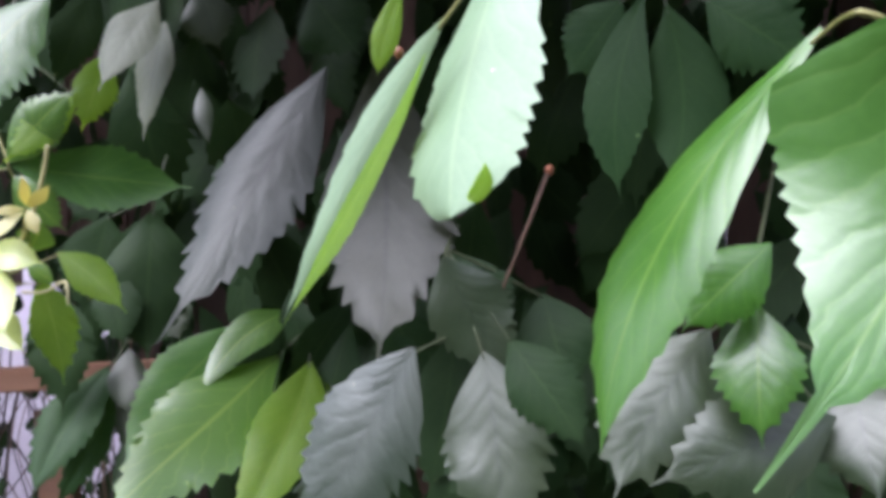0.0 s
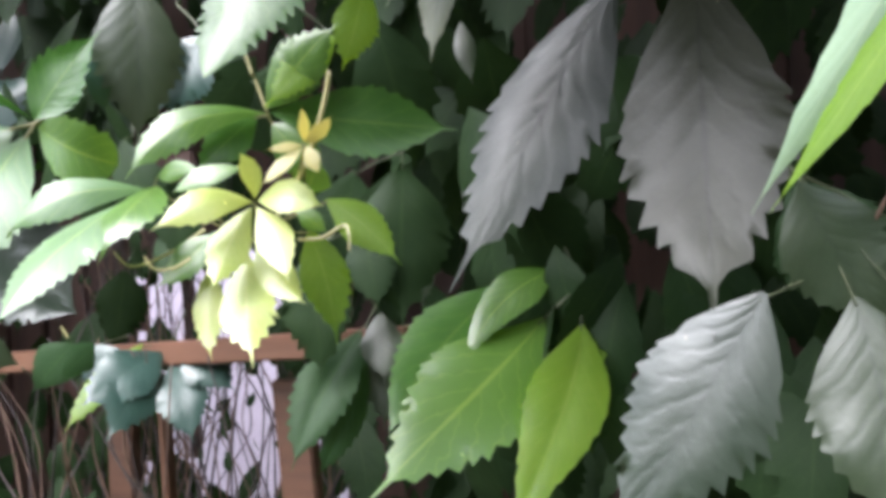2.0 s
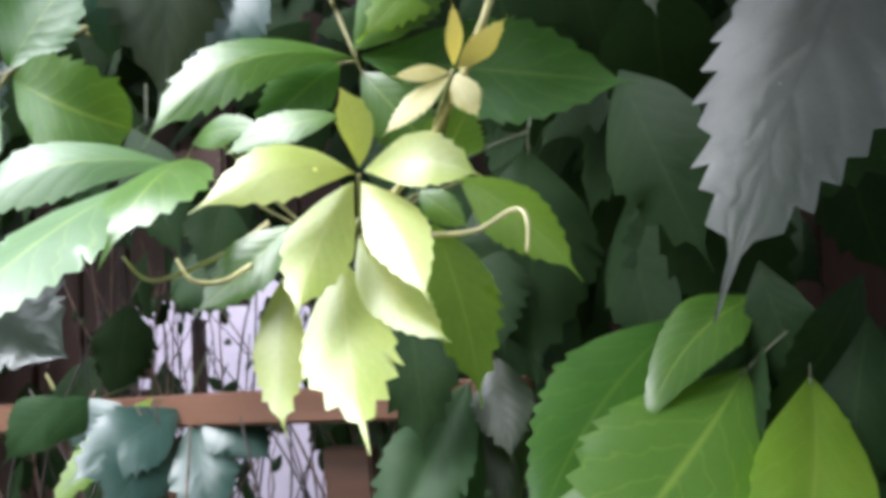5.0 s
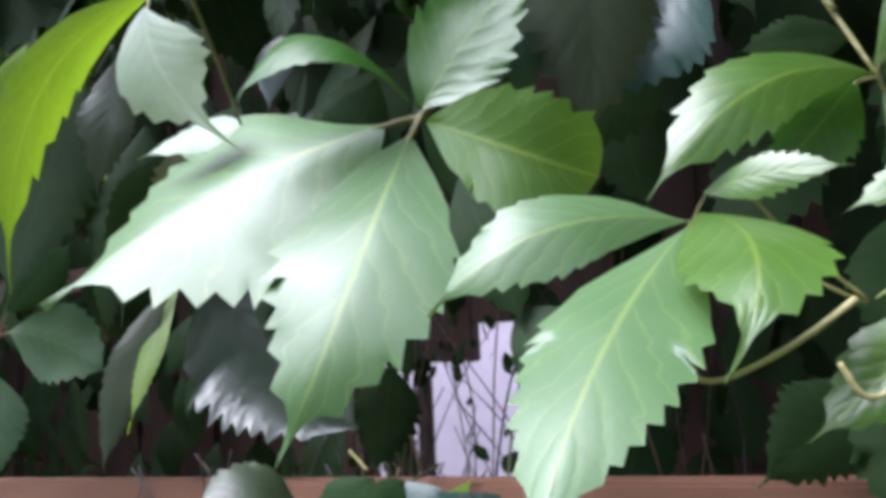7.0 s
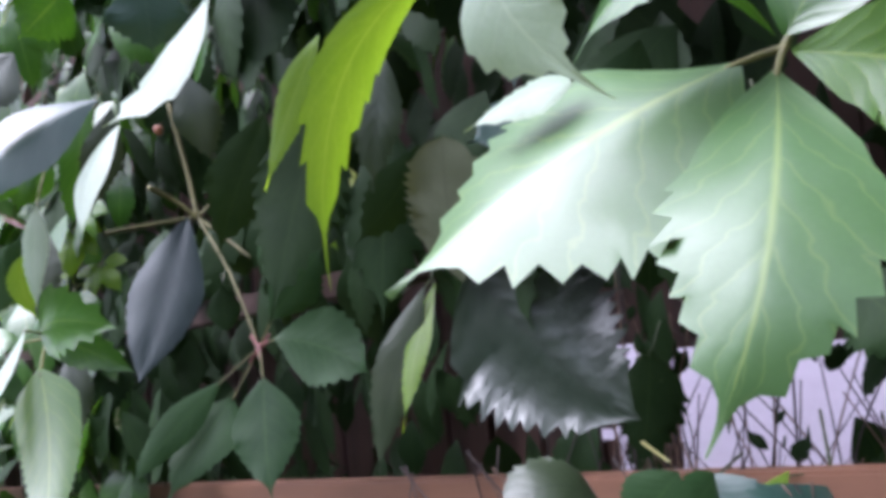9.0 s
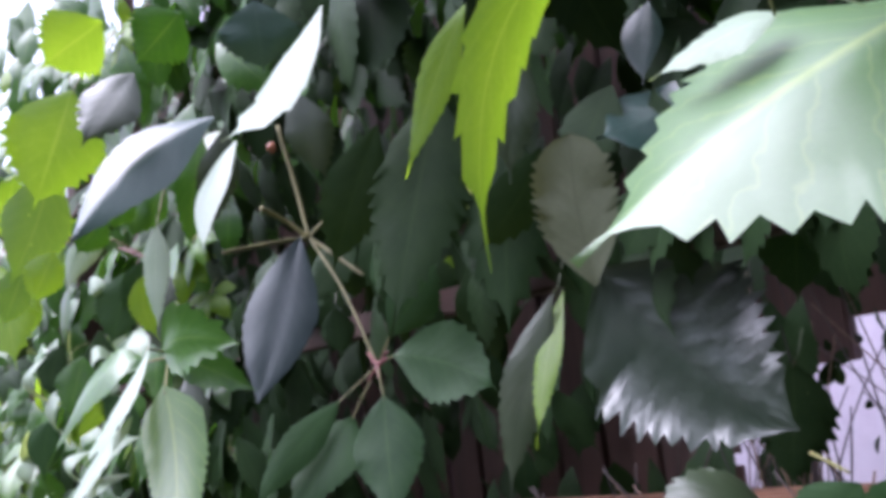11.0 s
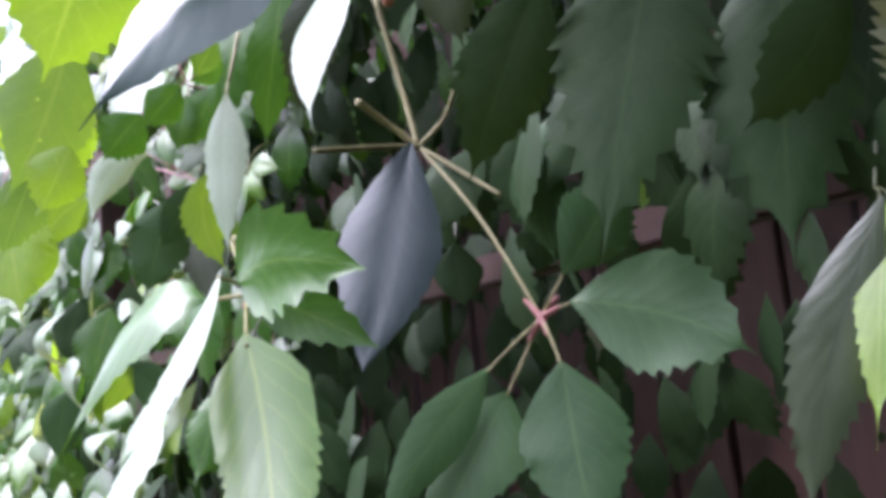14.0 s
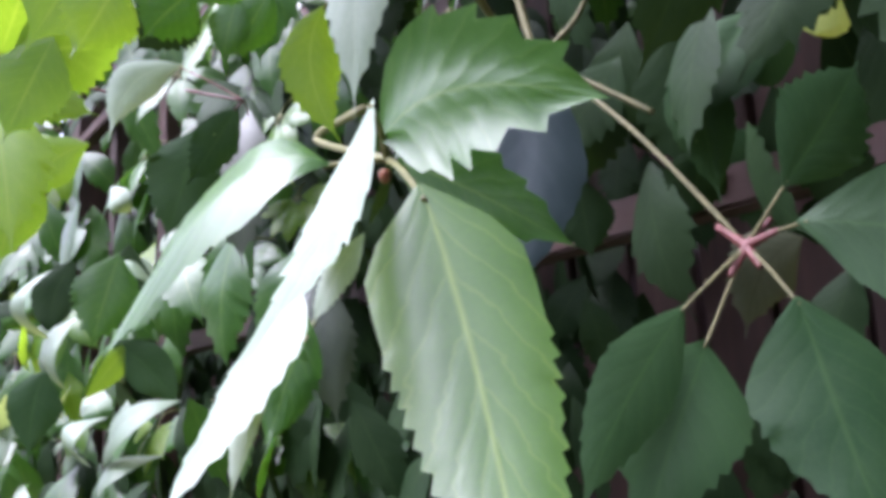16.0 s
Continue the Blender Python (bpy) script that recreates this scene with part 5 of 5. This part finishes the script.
# ---- the shaded mass of leaves inside the creeper ----
def leaf_mass(name, label, spots, mat, size=(0.05, 0.09), seed=3, roll=0.0):
    """Many small leaflets in one mesh at the given places (place, facing)."""
    rng = random.Random(seed)
    verts, faces, uvs = [], [], []
    for p, n in spots:
        L = rng.uniform(*size)
        down = Vector((rng.gauss(0, 0.45), rng.gauss(0, 0.3), -1)).normalized()
        m, across = spread(p, p + down * L, L * rng.uniform(0.42, 0.6), n, rng.uniform(0.0, 0.12), rng.uniform(-0.05, 0.05))
        v, f, u = blade(p, m, p + down * L, across, rng.uniform(0, 0.3), teeth=5, curl=roll * rng.random(), seed=rng.randrange(9999), cols=2)
        o = len(verts)
        verts += v
        uvs += u
        faces += [tuple(i + o for i in q) for q in f]
    ob = link_mesh(name, verts, faces, mat, None, uvs)
    return tagged(ob, label, "foliage", kind="stuff")


def in_gap(u, z, v=0.0):
    """The two ragged openings through the foliage, above and below the middle rail."""
    u += 0.72 * max(v, 0)
    ragged = 1 + 0.35 * noise.noise(Vector((u * 30, z * 30, 0)))
    deep = max(v, 0)
    return ((u - 0.035) / (0.115 + 0.04 * deep)) ** 2 + ((z - 1.525 + 0.12 * deep) / (0.06 + 0.13 * deep)) ** 2 < ragged or ((u - 0.05) / 0.1) ** 2 + ((z - 1.37) / 0.1) ** 2 < ragged


def thin(u, z):
    """The stretch where few leaves hang before the boards."""
    return -0.75 < u < -0.12 and 1.42 < z < 1.86


def scatter(n, u0, u1, z0, z1, v0, v1, seed, lift=0.2, keep=None, turn=0.0):
    rng = random.Random(seed)
    spots = []
    for _ in range(n):
        u, z, v = rng.uniform(u0, u1), rng.uniform(z0, z1), rng.uniform(v0, v1)
        if in_gap(u, z - 0.045, v) or (keep and not keep(u, v, z)):
            continue
        spots.append((FENCE @ Vector((u, v, z)), FENCE.to_3x3() @ Vector((rng.gauss(turn, 0.5), -1, rng.gauss(lift, 0.4)))))
    return spots


# the dark leaf colour carries part of the shade in these masses
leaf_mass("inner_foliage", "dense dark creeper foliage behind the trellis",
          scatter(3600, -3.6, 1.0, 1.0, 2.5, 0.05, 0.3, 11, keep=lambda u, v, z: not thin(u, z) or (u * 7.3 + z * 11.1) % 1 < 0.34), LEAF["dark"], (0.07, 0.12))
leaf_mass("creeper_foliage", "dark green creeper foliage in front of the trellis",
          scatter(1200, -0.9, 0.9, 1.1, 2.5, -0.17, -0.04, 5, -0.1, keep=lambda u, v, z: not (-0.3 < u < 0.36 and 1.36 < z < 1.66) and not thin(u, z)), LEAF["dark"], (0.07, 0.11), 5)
leaf_mass("creeper_foliage", "green creeper foliage in front of the trellis further along",
          scatter(560, -3.2, -0.7, 1.1, 2.5, -0.25, -0.13, 35, 0.3, turn=0.5), LEAF["mid"], (0.08, 0.13), 15)
# overhanging crown and unseen leaves under it, added to shade what hangs below
leaf_mass("creeper_crown", "dense green creeper crown overhanging the trellis",
          scatter(2600, -3.0, 1.2, 1.98, 2.6, -0.5, 0.3, 8, 1.2, keep=lambda u, v, z: v > (-0.5 if u > 0.36 else -0.23 if u > -0.75 else -0.08)), LEAF["mid"], (0.08, 0.12), 8)
leaf_mass("creeper_crown", "unseen dark green leaves added below the crown for shade",
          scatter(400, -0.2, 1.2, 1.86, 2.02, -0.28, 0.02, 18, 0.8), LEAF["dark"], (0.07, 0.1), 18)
leaf_mass("creeper_crown", "unseen dark green leaves added low under the crown for shade",
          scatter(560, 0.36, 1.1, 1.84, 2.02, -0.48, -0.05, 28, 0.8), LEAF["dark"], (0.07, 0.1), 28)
leaf_mass("inner_foliage", "green creeper foliage at the far end of the trellis",
          scatter(1500, -6.3, -3.3, 1.0, 2.9, -0.35, 0.25, 61, 0.3), LEAF["mid"], (0.09, 0.14), 61)
# the brighter stretch further along the fence
def further(u, v, z):
    return v > -0.14 - 0.24 * min(1, (-0.72 - u) / 0.6)


leaf_mass("creeper_foliage", "green shining creeper foliage further along the trellis",
          scatter(110, -3.4, -0.72, 1.15, 2.4, -0.38, -0.08, 21, 0.5, keep=further, turn=0.7), LEAF["mid"], (0.07, 0.12), 6)
leaf_mass("creeper_foliage", "glossy curled creeper foliage further along the trellis",
          scatter(190, -2.4, -0.75, 1.1, 1.75, -0.4, -0.2, 23, 1.1, keep=further, turn=0.7), LEAF["glossy"], (0.05, 0.09), 7, 0.9)
leaf_mass("creeper_foliage", "lime creeper foliage in the light further along",
          scatter(300, -6.0, -0.85, 1.3, 2.8, -0.45, -0.15, 25, 0.5, keep=further, turn=0.7), LEAF["lime"], (0.06, 0.1), 9, 0.2)

# pale tone in place of white curls that catch the sky
leaf_mass("creeper_foliage", "small pale curled creeper leaves further along the trellis",
          scatter(120, -2.2, -0.8, 1.15, 1.8, -0.42, -0.16, 41, 0.8, keep=further, turn=0.7), LEAF["pale"], (0.04, 0.075), 16, 0.9)

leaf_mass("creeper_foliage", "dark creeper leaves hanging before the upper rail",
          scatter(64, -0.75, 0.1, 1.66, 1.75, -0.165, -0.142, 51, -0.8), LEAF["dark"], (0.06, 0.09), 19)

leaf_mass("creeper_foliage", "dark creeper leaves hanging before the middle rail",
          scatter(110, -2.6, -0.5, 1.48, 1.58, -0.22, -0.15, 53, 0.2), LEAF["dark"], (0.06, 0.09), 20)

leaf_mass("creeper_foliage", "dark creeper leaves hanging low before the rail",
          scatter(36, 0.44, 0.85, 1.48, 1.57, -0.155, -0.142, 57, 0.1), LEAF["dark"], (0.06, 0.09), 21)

# whole leaves further along and deeper in, each with its stalk and five leaflets
def spray(place, facing, size, kind, label, seed):
    rng = random.Random(seed)
    hub, n = Vector(place), Vector(facing).normalized()
    side = n.cross(Vector((0, 0, 1))).normalized()
    down = side.cross(n).normalized()
    if down.z > 0:
        down = -down
    blades = []
    for ang in (-95, -48, 0, 46, 98):
        a = radians(ang + rng.uniform(-12, 12))
        d = (down * math.cos(a) + side * math.sin(a) - n * rng.uniform(-0.1, 0.25) + Vector((0, 0, -0.35))).normalized()
        length = size * rng.uniform(0.75, 1.1) * (1 - 0.25 * abs(ang) / 98)
        b = hub + d * length * 0.12
        m, across = spread(b, b + d * length, length * rng.uniform(0.42, 0.55), n + side * math.sin(a) * 0.3, rng.uniform(0.02, 0.14), rng.uniform(-0.05, 0.05))
        blades.append((b, m, b + d * length, across, kind, dict(fold=rng.uniform(0.05, 0.25))))
    back = hub - n * size * 0.6 + Vector((0, 0, size * 0.5))
    return creeper_leaf(label, hub, [back, hub - n * size * 0.2 + Vector((0, 0, size * 0.3))], kind, blades)


rng = random.Random(31)
turned = FENCE.to_3x3()
for k in range(78):
    u = -0.74 - 1.5 * rng.random() ** 1.5
    reach = min(1, (-0.7 - u) / 0.5)
    place = FENCE @ Vector((u, -0.16 - 0.22 * reach * rng.random(), rng.uniform(1.28, 2.2)))
    kind = rng.choice(("mid", "light", "mid", "lime", "light", "dark"))
    word = {"mid": "green", "light": "pale shining green", "lime": "lime green", "dark": "dark green"}[kind]
    spray(place, turned @ Vector((rng.gauss(0.5, 0.4), -1, rng.uniform(0.1, 0.8))), rng.uniform(0.055, 0.1), kind, word + " creeper leaf further along the trellis", k)
# dry stems tangled in the opening of the trellis
rng = random.Random(4)
for k in range(104):
    v = rng.choice((-0.022, 1, 1, 1)) * rng.uniform(0.05, 0.22)
    v = v if v > 0 else -0.137
    u = rng.uniform(-0.2, 0.18) - 0.6 * max(v, 0)
    lean, top = rng.gauss(0, 0.3), rng.uniform(1.46, 1.7)
    top = top if v > 0 else rng.uniform(1.47, 1.51)
    bow = rng.gauss(0, 0.03)
    pts = [FENCE @ Vector((u + lean * (top - 1.18) * (i / 4 - 0.5) + bow * math.sin(i * 0.8) + rng.gauss(0, 0.006), v + rng.gauss(0, 0.012), 1.18 + (top - 1.18) * i / 4)) for i in range(5)]
    tagged(stem("dry_stem", pts, rng.uniform(0.0008, 0.0022), 0.0006, rng.choice((DEADWOOD, DEADWOOD, TWIG))), "thin dry leafless creeper stem behind the trellis", "stem", "dry stems")

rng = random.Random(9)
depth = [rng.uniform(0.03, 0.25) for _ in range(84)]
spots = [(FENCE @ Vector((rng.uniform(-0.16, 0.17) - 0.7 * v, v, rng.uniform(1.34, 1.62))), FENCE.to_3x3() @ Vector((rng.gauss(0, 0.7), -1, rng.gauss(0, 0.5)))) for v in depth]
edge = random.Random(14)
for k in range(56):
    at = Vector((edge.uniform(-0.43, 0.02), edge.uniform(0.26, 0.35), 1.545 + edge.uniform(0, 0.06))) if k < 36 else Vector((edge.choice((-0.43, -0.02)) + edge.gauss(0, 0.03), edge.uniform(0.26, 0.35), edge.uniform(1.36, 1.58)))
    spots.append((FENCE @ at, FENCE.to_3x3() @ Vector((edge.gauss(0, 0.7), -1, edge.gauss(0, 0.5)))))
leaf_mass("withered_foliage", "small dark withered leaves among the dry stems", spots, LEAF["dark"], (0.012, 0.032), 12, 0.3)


def bud(place, r, label):
    bm = bmesh.new()
    bmesh.ops.create_uvsphere(bm, u_segments=10, v_segments=7, radius=r)
    for v in bm.verts:
        v.co.z *= 1.15 - 0.2 * v.co.z / r
    me = bpy.data.meshes.new("bud")
    bm.to_mesh(me)
    bm.free()
    me.materials.append(BERRY)
    me.polygons.foreach_set("use_smooth", [True] * len(me.polygons))
    ob = new("bud", me)
    ob.location = place
    return tagged(ob, label, "bud", "buds")


bud((-0.0228, 0.2436, 1.6451), 0.0014, "small orange-brown bud on the pale leaf's stalk")
joint = tagged(new("leaf_joint"), "swollen dark red joint where the bare leaf stalks meet", "joint")
joint.location = (-0.8585, 0.8005, 1.597)
for away in ((-0.012, 0.004, 0.011), (0.013, -0.002, 0.004), (0.010, 0.003, 0.010), (-0.006, -0.006, -0.012), (0.006, -0.006, -0.010)):
    stem("stub", [(0, 0, 0), Vector(away) * 0.5, away], 0.0023, 0.0012, REDSTALK, joint)
bud((0.0431, 0.4285, 1.6283), 0.0024, "red-brown leaf scar at the end of the thin twig")
bud((-0.9027, 0.7516, 1.7792), 0.004, "orange-brown bud among the bare twigs")
bud((-0.9281, 0.6611, 1.612), 0.0022, "orange-brown joint of the drooping leaf")
